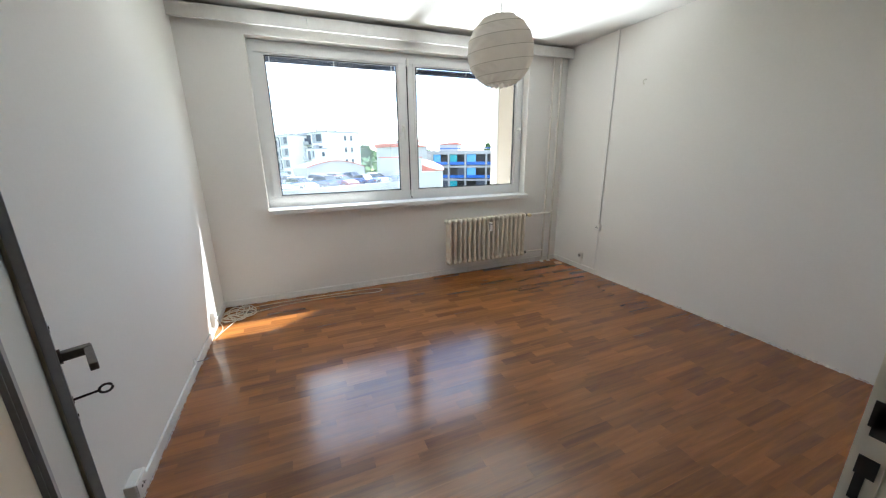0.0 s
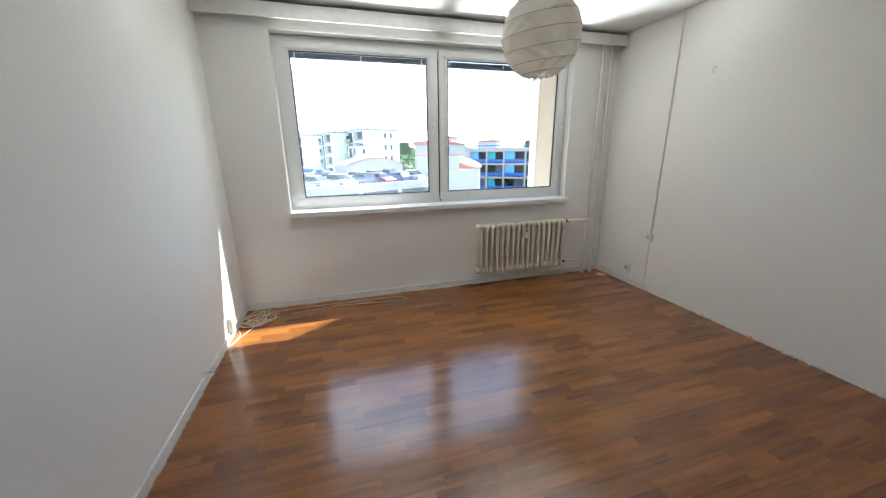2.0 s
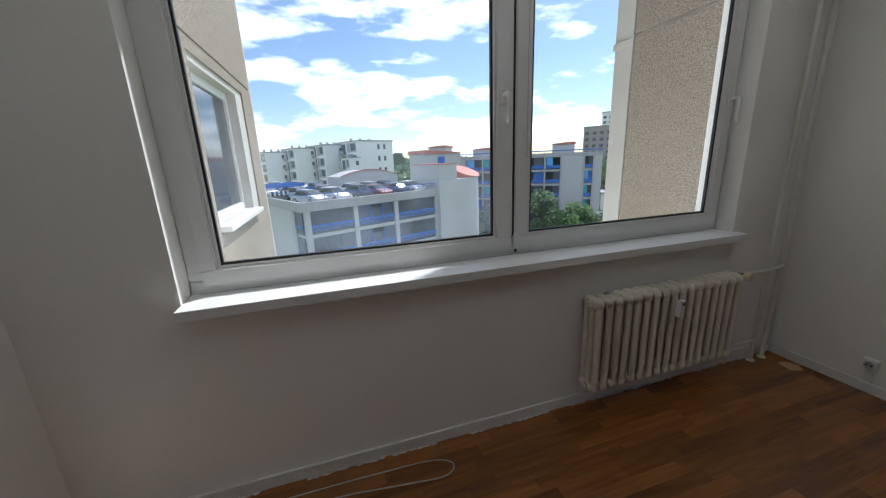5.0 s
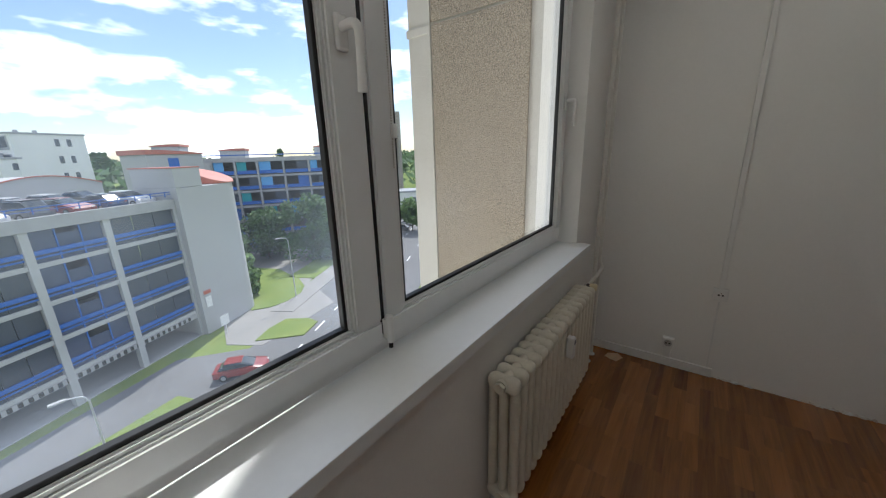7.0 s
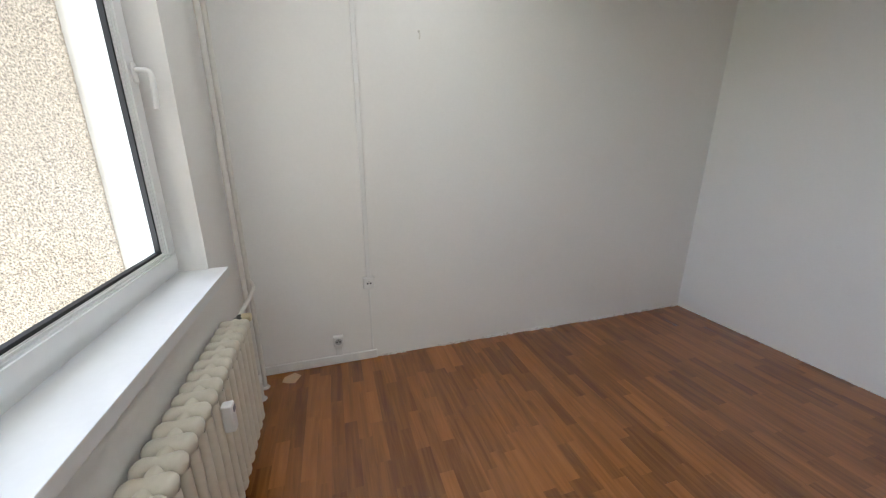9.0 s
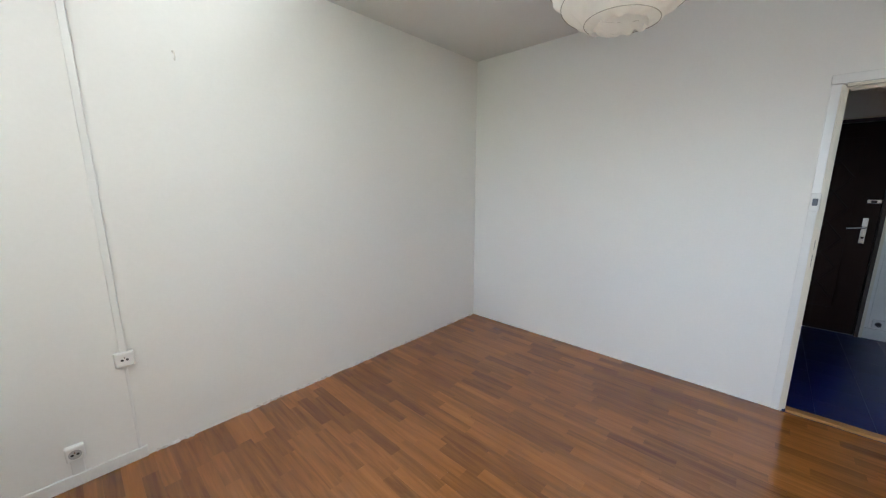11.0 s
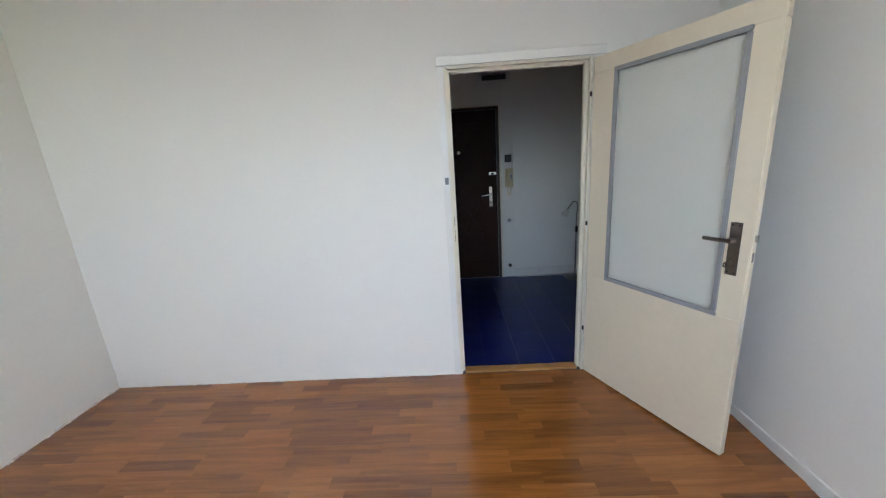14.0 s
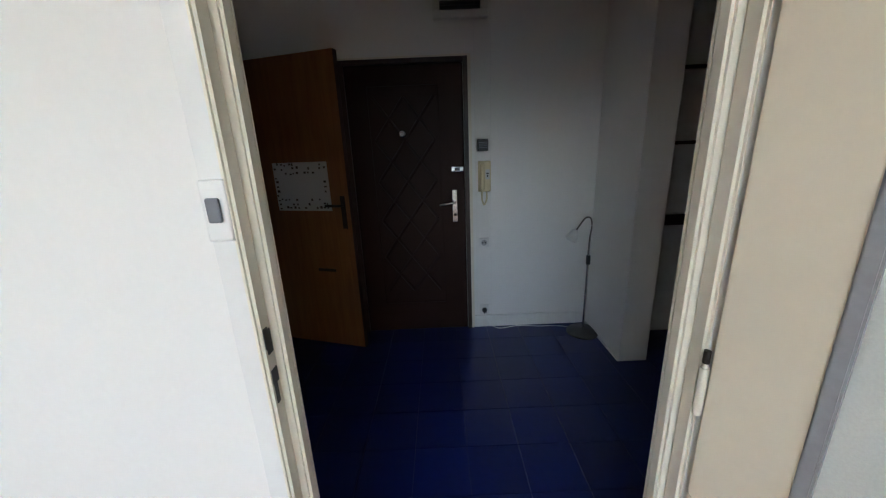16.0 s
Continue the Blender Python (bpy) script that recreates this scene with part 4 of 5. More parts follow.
part("quilting", quilting(1.15, 1.56, 0.35, 1.75, 2, 5), M_PADDED, ent)
part("quilting_border", tube([(1.12, HY + 0.03, 0.25), (1.12, HY + 0.03, 1.82), (1.59, HY + 0.03, 1.82), (1.59, HY + 0.03, 0.25), (1.12, HY + 0.03, 0.25)], 0.006, 6), M_PADDED, ent)
part("peephole", lathe([(0.020, 0), (0.022, 0.004), (0.016, 0.008), (0.008, 0.006), (0.0, 0.006)], 18), M_CHROME, ent, "chrome peephole ring", smooth=True, m=pose(1.374, HY + 0.038, 1.512, -90))
part("peep_lens", rod(bmesh.new(), (1.374, HY + 0.034, 1.512), (1.374, HY + 0.039, 1.512), 0.007), M_BLACK, ent)
lk = part("lock_body", boxes((0.955, 1.045, HY + 0.030, HY + 0.052, 1.240, 1.282), bevel=0.008), M_CHROME, ent, "chrome deadlock")
part("lock_knob", boxes((0.985, 1.02, HY + 0.052, HY + 0.060, 1.250, 1.272), bevel=0.004), M_BLACK, lk)
ep = part("handle_plate", boxes((1.007, 1.043, HY + 0.030, HY + 0.036, 0.880, 1.115), bevel=0.004), M_CHROME, ent, "chrome handle plate")
part("handle", tube(spline([(1.025, HY + 0.034, 1.03), (1.025, HY + 0.075, 1.03), (1.04, HY + 0.085, 1.028), (1.08, HY + 0.085, 1.022), (1.135, HY + 0.080, 1.015)], 6), 0.009, 10), M_CHROME, ent, smooth=True)
part("cylinder", rod(bmesh.new(), (1.025, HY + 0.036, 0.935), (1.025, HY + 0.042, 0.935), 0.010), M_DARKMETAL, ep)

NORTHF = lambda x, z: pose(x, HY, z, 0, 0, 180)
bx = thing("black_box", "small black square bell box on the hall wall", "bell box", at=NORTHF(0.815, 1.418))
part("housing", boxes((-0.037, 0.037, -0.018, 0, -0.041, 0.041), bevel=0.003), M_BLACK, bx)
part("grille", boxes(*[(-0.028, 0.028, -0.020, -0.018, z, z + 0.004) for z in (-0.02, -0.008, 0.004, 0.016)]), M_GREY, bx)
ic = thing("intercom", "yellowed plastic door intercom handset on the hall wall", "intercom", at=NORTHF(0.806, 1.200))
part("base", boxes((-0.045, 0.045, -0.030, 0, -0.108, 0.108), bevel=0.006), M_OLDPLASTIC, ic)
hs = part("handset", boxes((-0.036, -0.002, -0.062, -0.030, -0.095, 0.095), bevel=0.010), M_OLDPLASTIC, ic)
part("label", boxes((0.006, 0.036, -0.0315, -0.030, -0.02, 0.05)), M_POSTER, ic)
part("print_mark", boxes((0.012, 0.030, -0.0325, -0.0315, 0.018, 0.026), (0.016, 0.026, -0.0325, -0.0315, -0.004, 0.012)), M_PRINT, ic)
part("coiled_cord", tube(spline([(-0.02, -0.045, -0.095), (-0.022, -0.045, -0.16), (-0.005, -0.04, -0.20), (0.012, -0.04, -0.16), (0.014, -0.03, -0.108)], 8), 0.0055, 8), M_OLDPLASTIC, ic, smooth=True)
hd = thing("cable_duct", "flat white cable duct on the hall wall beside the entrance door", "cable duct")
part("cover", boxes((0.757, 0.760, HY, HY + 0.006, 0.10, 2.3)), M_SKIRT, hd)
part("cover", boxes((0.866, 0.869, HY, HY + 0.006, 0.10, 2.3)), M_SKIRT, hd)
wall_plate("light_switch", "white switch plate on the hall wall", "light switch", NORTHF(0.812, 0.706), 0.072, 0.072, 0.012, ringed=True)
hp = wall_plate("power_socket", "white power socket with a black plug above the hall floor", "socket", NORTHF(0.813, 0.150), 0.072, 0.082, 0.012, ringed=True)
plug = thing("plug", "black plug in the hall socket", "plug", at=NORTHF(0.813, 0.150))
part("plug_body", rod(bmesh.new(), (0, -0.018, 0.0), (0, -0.055, -0.005), 0.019, 0.012, 14), M_BLACK, plug, smooth=True)
lc = thing("lamp_cable", "thin white lamp cable along the hall baseboard", "cable")
part("cable", tube(spline([(0.813, HY + 0.055, 0.145), (0.78, HY + 0.07, 0.06), (0.70, HY + 0.06, 0.006), (0.55, HY + 0.03, 0.004), (0.38, HY + 0.05, 0.004), (0.22, HY + 0.06, 0.004), (0.10, -1.88, 0.01)], 8), 0.003, 6), M_PLASTIC, lc, smooth=True)
vent = thing("ceiling_vent", "white wall box with a dark opening above the entrance door", "vent box", at=NORTHF(0.955, 2.285))
part("housing", ring(-0.175, 0.175, -0.085, 0.062, -0.05, 0.0, 0.045, 0.045), M_SKIRT, vent)
part("opening", boxes((-0.132, 0.132, -0.012, -0.002, -0.042, 0.020)), M_BLACK, vent)
for z in (-0.03, -0.008, 0.012):
    part("slat", boxes((-0.130, 0.130, -0.030, -0.014, z, z + 0.003)), M_BLACK, vent)

fl = thing("floor_lamp", "slim chrome floor lamp with a bent neck and small opal shade", "floor lamp", at=(0.075, -1.845, 0))
part("base", lathe([(0.118, 0), (0.120, 0.008), (0.112, 0.016), (0.03, 0.024), (0.014, 0.030)], 28), M_STEEL, fl, smooth=True)
part("pole", tube([(0, 0, 0.02), (0, 0, 0.66)], 0.009, 12), M_CHROME, fl, smooth=True)
part("neck", tube(spline([(0, 0, 0.62), (0.004, 0.01, 0.74), (0.0, 0.02, 0.84), (0.02, 0.04, 0.90), (0.06, 0.05, 0.905), (0.10, 0.06, 0.86), (0.135, 0.07, 0.815)], 8), 0.0055, 10), M_STEEL, fl, smooth=True)
part("switch_knob", boxes((-0.014, 0.012, -0.012, 0.012, 0.55, 0.62), bevel=0.005), M_BLACK, fl)
part("shade", lathe([(0.012, 0.05), (0.018, 0.045), (0.030, 0.02), (0.042, -0.03), (0.040, -0.03), (0.027, 0.018), (0.010, 0.04)], 20), M_SHADE, fl, smooth=True, m=pose(0.150, 0.075, 0.785, 0, -35, 25))

cup = thing("door_3", "brown veneer door standing open against the entrance wall", "door", kind="structure", at=pose(2.36, -1.955, 0.01, 0, 0, math.degrees(math.atan2(0.195, -0.63))))
part("leaf", boxes((0, 0.665, -0.02, 0.02, 0, 1.99), bevel=0.003), M_BROWN, cup)
part("edge_strip", boxes((0.665, 0.668, -0.0195, 0.0195, 0.002, 1.988)), M_DARKWOOD, cup)
part("handle_plate", boxes((0.60, 0.635, 0.02, 0.024, 0.90, 1.12), bevel=0.001), M_DARKMETAL, cup)
part("handle_plate", boxes((0.60, 0.635, -0.024, -0.02, 0.90, 1.12), bevel=0.001), M_DARKMETAL, cup)
part("handle", tube(spline([(0.617, -0.022, 1.06), (0.617, -0.06, 1.06), (0.59, -0.066, 1.06), (0.51, -0.062, 1.06)], 6), 0.009), M_DARKMETAL, cup, smooth=True)
part("pull_bar", boxes((0.36, 0.50, -0.032, -0.020, 0.585, 0.605), bevel=0.003), M_DARKMETAL, cup)
po = thing("poster", "white sheet with rows of small pictures fixed on the brown door", "poster", at=cup.matrix_basis.copy())
part("sheet", boxes((0.10, 0.53, -0.0225, -0.0205, 1.02, 1.345)), M_POSTER, po)
prng = random.Random(8)
for i in range(14):
    for z in (1.034, 1.062, 1.090, 1.118, 1.240, 1.270, 1.300, 1.325):
        x = 0.108 + i * 0.030
        inner = z in (1.118, 1.240) and 0.17 < x < 0.46
        if not inner and prng.random() < 0.5:
            x, z = x + prng.uniform(-0.005, 0.005), z + prng.uniform(-0.007, 0.005)
            part("picture", boxes((x, x + prng.uniform(0.010, 0.019), -0.0235, -0.0225, z, z + prng.uniform(0.008, 0.017))), M_PRINT, po)
for z in (1.145, 1.178, 1.210):
    for x in (0.112, 0.492):
        part("picture", boxes((x, x + prng.uniform(0.012, 0.022), -0.0235, -0.0225, z, z + prng.uniform(0.010, 0.018))), M_PRINT, po)
cf = thing("door_frame_2", "dark wooden frame of the side room doorway", "door frame", kind="structure")
part("jamb", boxes((HX1 - 0.015, HX1 + 0.13, -1.99, -1.965, 0, 2.02), bevel=0.003), M_DARKWOOD, cf)
part("jamb", boxes((HX1 - 0.015, HX1 + 0.13, -1.27, -1.23, 0, 2.02), bevel=0.003), M_DARKWOOD, cf)
part("head", boxes((HX1 - 0.015, HX1 + 0.13, -1.965, -1.27, 1.99, 2.02), bevel=0.003), M_DARKWOOD, cf)

shelf = thing("niche_shelf", "white niche shelves with dark wooden front edges", "shelf")
for z, t in ((1.84, 0.022), (1.39, 0.022), (0.905, 0.075)):
    b = part("board", boxes((HX0, -0.192, HY, -1.80, z - t, z), bevel=0.001), M_SKIRT, shelf)
    part("front_edge", boxes((HX0, -0.192, -1.80, -1.792, z - t, z), bevel=0.001), M_DARKWOOD, b)
part("back_panel", boxes((HX0, -0.192, -1.845, -1.830, 0.0, 2.20)), M_SKIRT, shelf)

# ---- the building's own facade outside the window ----
GZ = -17.0
solid("facade_below", boxes((0.15, 3.78, 3.52, YO, GZ, -0.2), (0.15, 3.78, 3.52, YO, H + 0.2, 9)), M_RENDER, "rendered concrete panel facade below and above the window", "facade", kind="structure")
wr = thing("facade_wing", "projecting concrete facade wing with pebble-dash panels", "facade", kind="structure")
part("core", boxes((3.79, 9.0, YO + 0.001, 5.09, GZ, 9.0), bevel=0.01), M_RENDER, wr)
for k in range(-6, 3):
    z0 = 2.395 + 2.8 * (k - 1)
    part("pebble_panel", boxes((3.772, 3.792, 4.035, 4.845, z0 + 0.012, z0 + 2.79), bevel=0.006), M_PEBBLE, wr, "beige pebble-dash panel")
    part("joint_ledge", boxes((3.776, 3.80, 4.86, 5.10, z0 + 2.74, z0 + 2.80), bevel=0.008), M_RENDER, wr)
part("vertical_joint", boxes((3.765, 3.79, 4.850, 4.868, GZ, 9), bevel=0.004), M_RENDER, wr)
wl_ = thing("facade_wing", "projecting concrete facade wing with pebble-dash panels and a white window", "facade", kind="structure")
VX, VY0, VY1, VZ0, VZ1 = 0.15, 5.44, 6.89, 0.93, 2.22
part("core", boxes((-6, VX, YO + 0.001, 7.9, GZ, VZ0), (-6, VX, YO + 0.001, 7.9, VZ1, 9), (-6, VX, YO + 0.001, VY0, VZ0, VZ1), (-6, VX, VY1, 7.9, VZ0, VZ1), (-6, -1.2, VY0, VY1, VZ0, VZ1)), M_RENDER, wl_)
for k in range(-6, 3):
    z0 = 2.395 + 2.8 * (k - 1)
    if k == 0:
        continue
    part("pebble_panel", boxes((VX, VX + 0.02, 3.95, 7.72, z0 + 0.012, z0 + 2.79), bevel=0.006), M_PEBBLE, wl_)
for r in ((3.95, 7.72, -0.393, VZ0 - 0.06), (3.95, VY0 - 0.05, VZ0 - 0.06, 2.385), (VY1 + 0.30, 7.72, VZ0 - 0.06, 2.385), (VY0 - 0.05, VY1 + 0.30, VZ1 + 0.06, 2.385)):
    part("pebble_panel", boxes((VX, VX + 0.02, r[0], r[1], r[2], r[3]), bevel=0.004), M_PEBBLE, wl_)
wv = part("wing_window", boxes((0.0, 0.06, VY0, VY0 + 0.07, VZ0, VZ1), (0.0, 0.06, VY1 - 0.07, VY1, VZ0, VZ1), (0.0, 0.06, VY0 + 0.07, VY1 - 0.07, VZ0, VZ0 + 0.08), (0.0, 0.06, VY0 + 0.07, VY1 - 0.07, VZ1 - 0.08, VZ1), bevel=0.005), M_PVC, wl_, "white plastic window")
part("pane", boxes((0.026, 0.032, VY0 + 0.07, VY1 - 0.07, VZ0 + 0.08, VZ1 - 0.08)), M_CARGLASS, wv)
part("sill", boxes((0.0, VX + 0.10, VY0 - 0.03, VY1 + 0.03, VZ0 - 0.05, VZ0), bevel=0.006), M_PVC, wl_, "white outer window sill")

# ---- ground ----
solid("ground", boxes((-2500, 2500, 8.0, 2500, GZ - 1, GZ), (-2500, 2500, -2500, 8.0, GZ - 1, GZ)), M_GRASS, "grassy ground reaching the horizon", "ground", kind="structure")
SD, SN = Vector((0.87, 0.493)), Vector((-0.493, 0.87))


def street(s, n):
    p = SD * s + SN * n
    return (p.x, p.y)


solid("road", prism([street(-60, 11.2), street(160, 11.2), street(160, 20.6), street(-60, 20.6)], GZ, GZ + 0.03), M_ASPHALT, "grey asphalt street seen from above", "road", kind="structure")
solid("road_parking", prism([street(30, 20.6), street(150, 20.6), street(150, 25.4), street(30, 25.4)], GZ, GZ + 0.034), M_ASPHALT, "asphalt parking bays along the street", "road", kind="structure")
solid("road_yard", prism([(-10, 24), (17, 30), (28, 36), (27, 40), (16, 37), (10, 41.5), (-5, 36)], GZ, GZ + 0.037), M_ASPHALT, "asphalt yard before the parking garage", "road", kind="structure")
solid("pavement", prism([(14, 40.5), (16, 37.2), (27, 40), (30, 50), (38, 56), (60, 68), (60, 75), (28, 84), (18, 62), (16, 46)], GZ, GZ + 0.06), M_PAVE, "pale pavement between lawn and garages", "pavement", kind="structure")
solid("pavement", prism([street(40, 25.4), street(150, 25.4), street(150, 28.4), street(40, 28.4)], GZ, GZ + 0.12), M_PAVE, "pale pavement along the parked cars", "pavement", kind="structure")
for pts, lab in (([(19.6, 46.7), (21.4, 45.6), (23.7, 45.5), (26.4, 46.6), (28.3, 48.6), (29.6, 52), (30.6, 59.5), (28.7, 64.5), (26.0, 63.0), (21.5, 58)], "mown lawn patch by the garage"), ([(16.0, 38.6), (18.2, 40.0), (20.7, 40.6), (22.3, 38.4), (22.3, 36.8), (19.6, 35.4)], "small mown lawn patch beside the path"), ([street(52, 28.4), street(110, 28.4), street(110, 33), street(52, 33)], "grass strip along the pavement"), ([(2, 26), (9.5, 31.2), (8, 35), (2, 33.5)], "lawn corner below the garage")):
    solid("lawn", prism(pts, GZ, GZ + 0.16), M_GRASS, lab, "lawn", kind="structure")
marks = thing("road_markings", "white dashed markings on the street", "road marking", kind="structure")
for k in range(26):
    s0 = 20 + k * 5.2
    part("dash", prism([street(s0, 20.3), street(s0 + 2.4, 20.3), street(s0 + 2.4, 20.5), street(s0, 20.5)], GZ + 0.03, GZ + 0.040), M_MARK, marks)
    if k % 2 == 0:
        part("dash", prism([street(s0, 15.6), street(s0 + 3.0, 15.6), street(s0 + 3.0, 15.8), street(s0, 15.8)], GZ + 0.03, GZ + 0.040), M_MARK, marks)


# ---- cars ----
def car_builder(paint, tall, label, estate=False):
    """A car 4.3 m long, nose along +x, wheels on z = 0."""
    ob = thing("car", label, "car", group="parked cars")
    h = tall
    side = [(-2.12, 0.35), (-2.15, 0.62), (-2.08, 0.90), (1.10, 0.98), (1.95, 0.78), (2.12, 0.60), (2.10, 0.32)]
    roof = [(-2.0 if estate else -1.75, 0.92), (-1.55 if estate else -1.15, h - 0.06), (-0.9, h), (0.15, h - 0.02), (1.12, 0.97)]
    for name, prof, half, mat in (("body", side, 0.88, paint), ("cabin_glass", roof, 0.70, M_CARGLASS)):
        bm = bmesh.new()
        rows_ = []
        for y, inset in ((-half, 0.10), (-half * 0.72, 0.0), (half * 0.72, 0.0), (half, 0.10)):
            cz = sum(z for _, z in prof) / len(prof)
            rows_.append([bm.verts.new((x * (1 - inset * 0.3), y, z - (inset if name == "cabin_glass" and z > 1.0 else inset * 0.35 if z > cz else 0))) for x, z in prof])
        for q0, q1 in zip(rows_, rows_[1:]):
            for k in range(len(prof)):
                bm.faces.new((q0[k], q0[(k + 1) % len(prof)], q1[(k + 1) % len(prof)], q1[k]))
        bm.faces.new(rows_[0]), bm.faces.new(rows_[-1][::-1])
        bmesh.ops.recalc_face_normals(bm, faces=bm.faces[:])
        part(name, bm, mat, ob)
    part("roof", boxes((-1.60 if estate else -1.20, 0.18, -0.58, 0.58, h - 0.035, h + 0.012), bevel=0.02), paint, ob)
    for x in (-1.32, 1.32):
        for y in (-0.80, 0.80):
            w = part("wheel", rod(bmesh.new(), (x, y - 0.10, 0.31), (x, y + 0.10, 0.31), 0.31, n=16), M_TYRE, ob)
            part("rim", rod(bmesh.new(), (x, y - 0.106, 0.31), (x, y + 0.106, 0.31), 0.20, n=12), M_RIM, w)
    for y in (-0.62, 0.62):
        part("headlight", boxes((1.94, 2.10, y - 0.15, y + 0.15, 0.60, 0.72), bevel=0.02), M_LIGHT, ob)
        part("tail_light", boxes((-2.15, -2.06, y - 0.12, y + 0.12, 0.68, 0.84), bevel=0.02), CAR_PAINT["red"], ob)
    return ob


MODELS = {}


def car(color, x, y, z, turn, tall=1.46, estate=False):
    kind = "estate car" if estate else "hatchback car"
    lab = f"{color.replace('_', ' ')} {kind}, parked " + ("on the garage roof deck" if z > -10 else "on the street")
    k = (color, tall, estate)
    m = pose(x, y, z, 0, 0, turn)
    if k not in MODELS:
        MODELS[k] = car_builder(CAR_PAINT[color], tall, lab, estate)
        MODELS[k].matrix_basis = m
        return MODELS[k]
    return tagged(copy_thing(MODELS[k], m), lab)


# ---- parking garage with cars on its roof ----
GA = pose(-1.6, 38.6, GZ, 0, 0, 24)
garage = thing("parking_garage", "multi-storey concrete parking garage with blue rails", "parking garage", at=GA)
ST, NB, DEEP = 2.88, 3, 34.0
COLX = (0.0, 5.2, 10.4, 16.6)
GL = COLX[-1]
part("roof_deck", boxes((-0.6, GL + 4, -0.1, DEEP, ST * 5 - 0.3, ST * 5)), M_DECK, garage)
part("parapet", boxes((-0.7, GL, -0.35, 0.0, ST * 5 - 0.45, ST * 5 + 0.50), (-0.7, -0.4, 0.0, DEEP, ST * 5 - 0.45, ST * 5 + 0.50), bevel=0.03), M_CONC, garage)
# added dark block, drawing the shaded depth behind the bays
part("shade_core", boxes((0.3, GL - 0.3, 7.0, DEEP, 0, ST * 5 - 0.3)), M_INSIDE_SHADE, garage)
part("side_wall", boxes((-0.6, -0.3, 2.6, DEEP, 0, ST * 5 - 0.45)), M_CONCL, garage)
for k in range(5):
    part("slab", boxes((-0.35, GL, -0.15, 7.0, ST * k - 0.28 if k else 0.0, ST * k + 0.08), bevel=0.02), M_CONCL, garage)
for b in range(NB + 1):
    part("column", boxes((COLX[b] - 0.27, COLX[b] + 0.27, -0.24, 0.3, 0, ST * 5 - 0.45), bevel=0.03), M_CONCL, garage)
part("column", boxes((-0.55, -0.1, 2.2, 2.7, 0, ST * 5 - 0.45), bevel=0.03), M_CONCL, garage)
for k in range(5):
    z = ST * k
    for b in range(NB):
        x0, x1 = COLX[b] + 0.27, COLX[b + 1] - 0.27
        if k:
            for q in range(3):
                xa = x0 + (x1 - x0) * q / 3
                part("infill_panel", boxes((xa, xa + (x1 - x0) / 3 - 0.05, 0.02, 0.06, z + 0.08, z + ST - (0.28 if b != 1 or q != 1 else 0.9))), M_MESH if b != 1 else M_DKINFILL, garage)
                if b == 1:
                    part("blue_post", boxes((xa - 0.05, xa + 0.05, -0.06, 0.0, z + 0.08, z + ST - 0.28)), M_BLUEP, garage)
            part("blue_rail", boxes((x0, x1, -0.16, -0.08, z + 0.70, z + 1.02), (x0, x1, -0.14, -0.10, z + 0.42, z + 0.56), bevel=0.01), M_BLUEP, garage)
        else:
            part("hazard_beam", boxes((x0, x1, -0.2, 0.0, ST - 0.75, ST - 0.30)), M_CONC, garage)
            for q in range(9):
                part("hazard_stripe", boxes((x0 + 0.1 + q * 0.56, x0 + 0.38 + q * 0.56, -0.21, -0.195, ST - 0.72, ST - 0.33)), M_BLACK, garage)
    if k:
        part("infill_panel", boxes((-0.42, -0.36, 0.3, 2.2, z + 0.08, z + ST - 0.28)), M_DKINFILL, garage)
        part("blue_rail", boxes((-0.56, -0.48, 0.3, 2.2, z + 0.74, z + 0.98), bevel=0.01), M_BLUEP, garage)
for q in range(12):
    part("deck_rail_post", boxes((0.6 + q * 1.4, 0.66 + q * 1.4, -0.05, 0.01, ST * 5 + 0.70, ST * 5 + 1.18)), M_BLUEP, garage)
part("deck_rail", boxes((-0.5, GL, -0.06, 0.0, ST * 5 + 1.12, ST * 5 + 1.19), (-0.56, -0.5, 0.0, 22, ST * 5 + 1.12, ST * 5 + 1.19), (-0.5, GL, -0.05, -0.01, ST * 5 + 0.9, ST * 5 + 0.94)), M_BLUEP, garage)
# stair tower at the corner: a wide pylon, a taller head, and a round stair under a tilted red cap
RU, RV, RR = GL + 6.4, 0.9, 1.75
part("stair_tower", boxes((GL, RU, -0.85, 4.6, 0, 15.9), bevel=0.05), M_CONCL, garage)
part("tower_head", boxes((GL + 0.05, GL + 3.1, -0.80, 4.5, 15.9, 17.8), bevel=0.05), M_CONCL, garage)
part("round_stair", lathe([(RR, 0.0), (RR, 15.95)], 28, at=(RU, RV, 0)), M_CONCL, garage, smooth=True)
bm = bmesh.new()
ring_lo = [bm.verts.new((RU + RR * 1.1 * math.cos(a * math.tau / 24), RV + RR * 1.1 * math.sin(a * math.tau / 24), 15.95)) for a in range(24)]
ring_hi = [bm.verts.new((v.co.x, v.co.y, 16.05 + 0.75 * (1 + math.sin(k * math.tau / 24)) - 0.12 * math.cos(k * math.tau / 24))) for k, v in enumerate(ring_lo)]
bm.faces.new(ring_hi)
for k in range(24):
    bm.faces.new((ring_lo[k], ring_lo[(k + 1) % 24], ring_hi[(k + 1) % 24], ring_hi[k]))
part("red_cap", bm, M_RED, garage, "red sheet metal cap")
for k in range(6):
    part("blue_glazing", boxes((RU + 1.65, RU + 1.88, 0.4, 1.4, 0.6 + k * 2.5, 2.9 + k * 2.5), bevel=0.02), M_BLUEP, garage)
part("tower_coping", boxes((GL, GL + 3.15, -0.86, 4.6, 17.8, 17.9)), M_RED, garage)
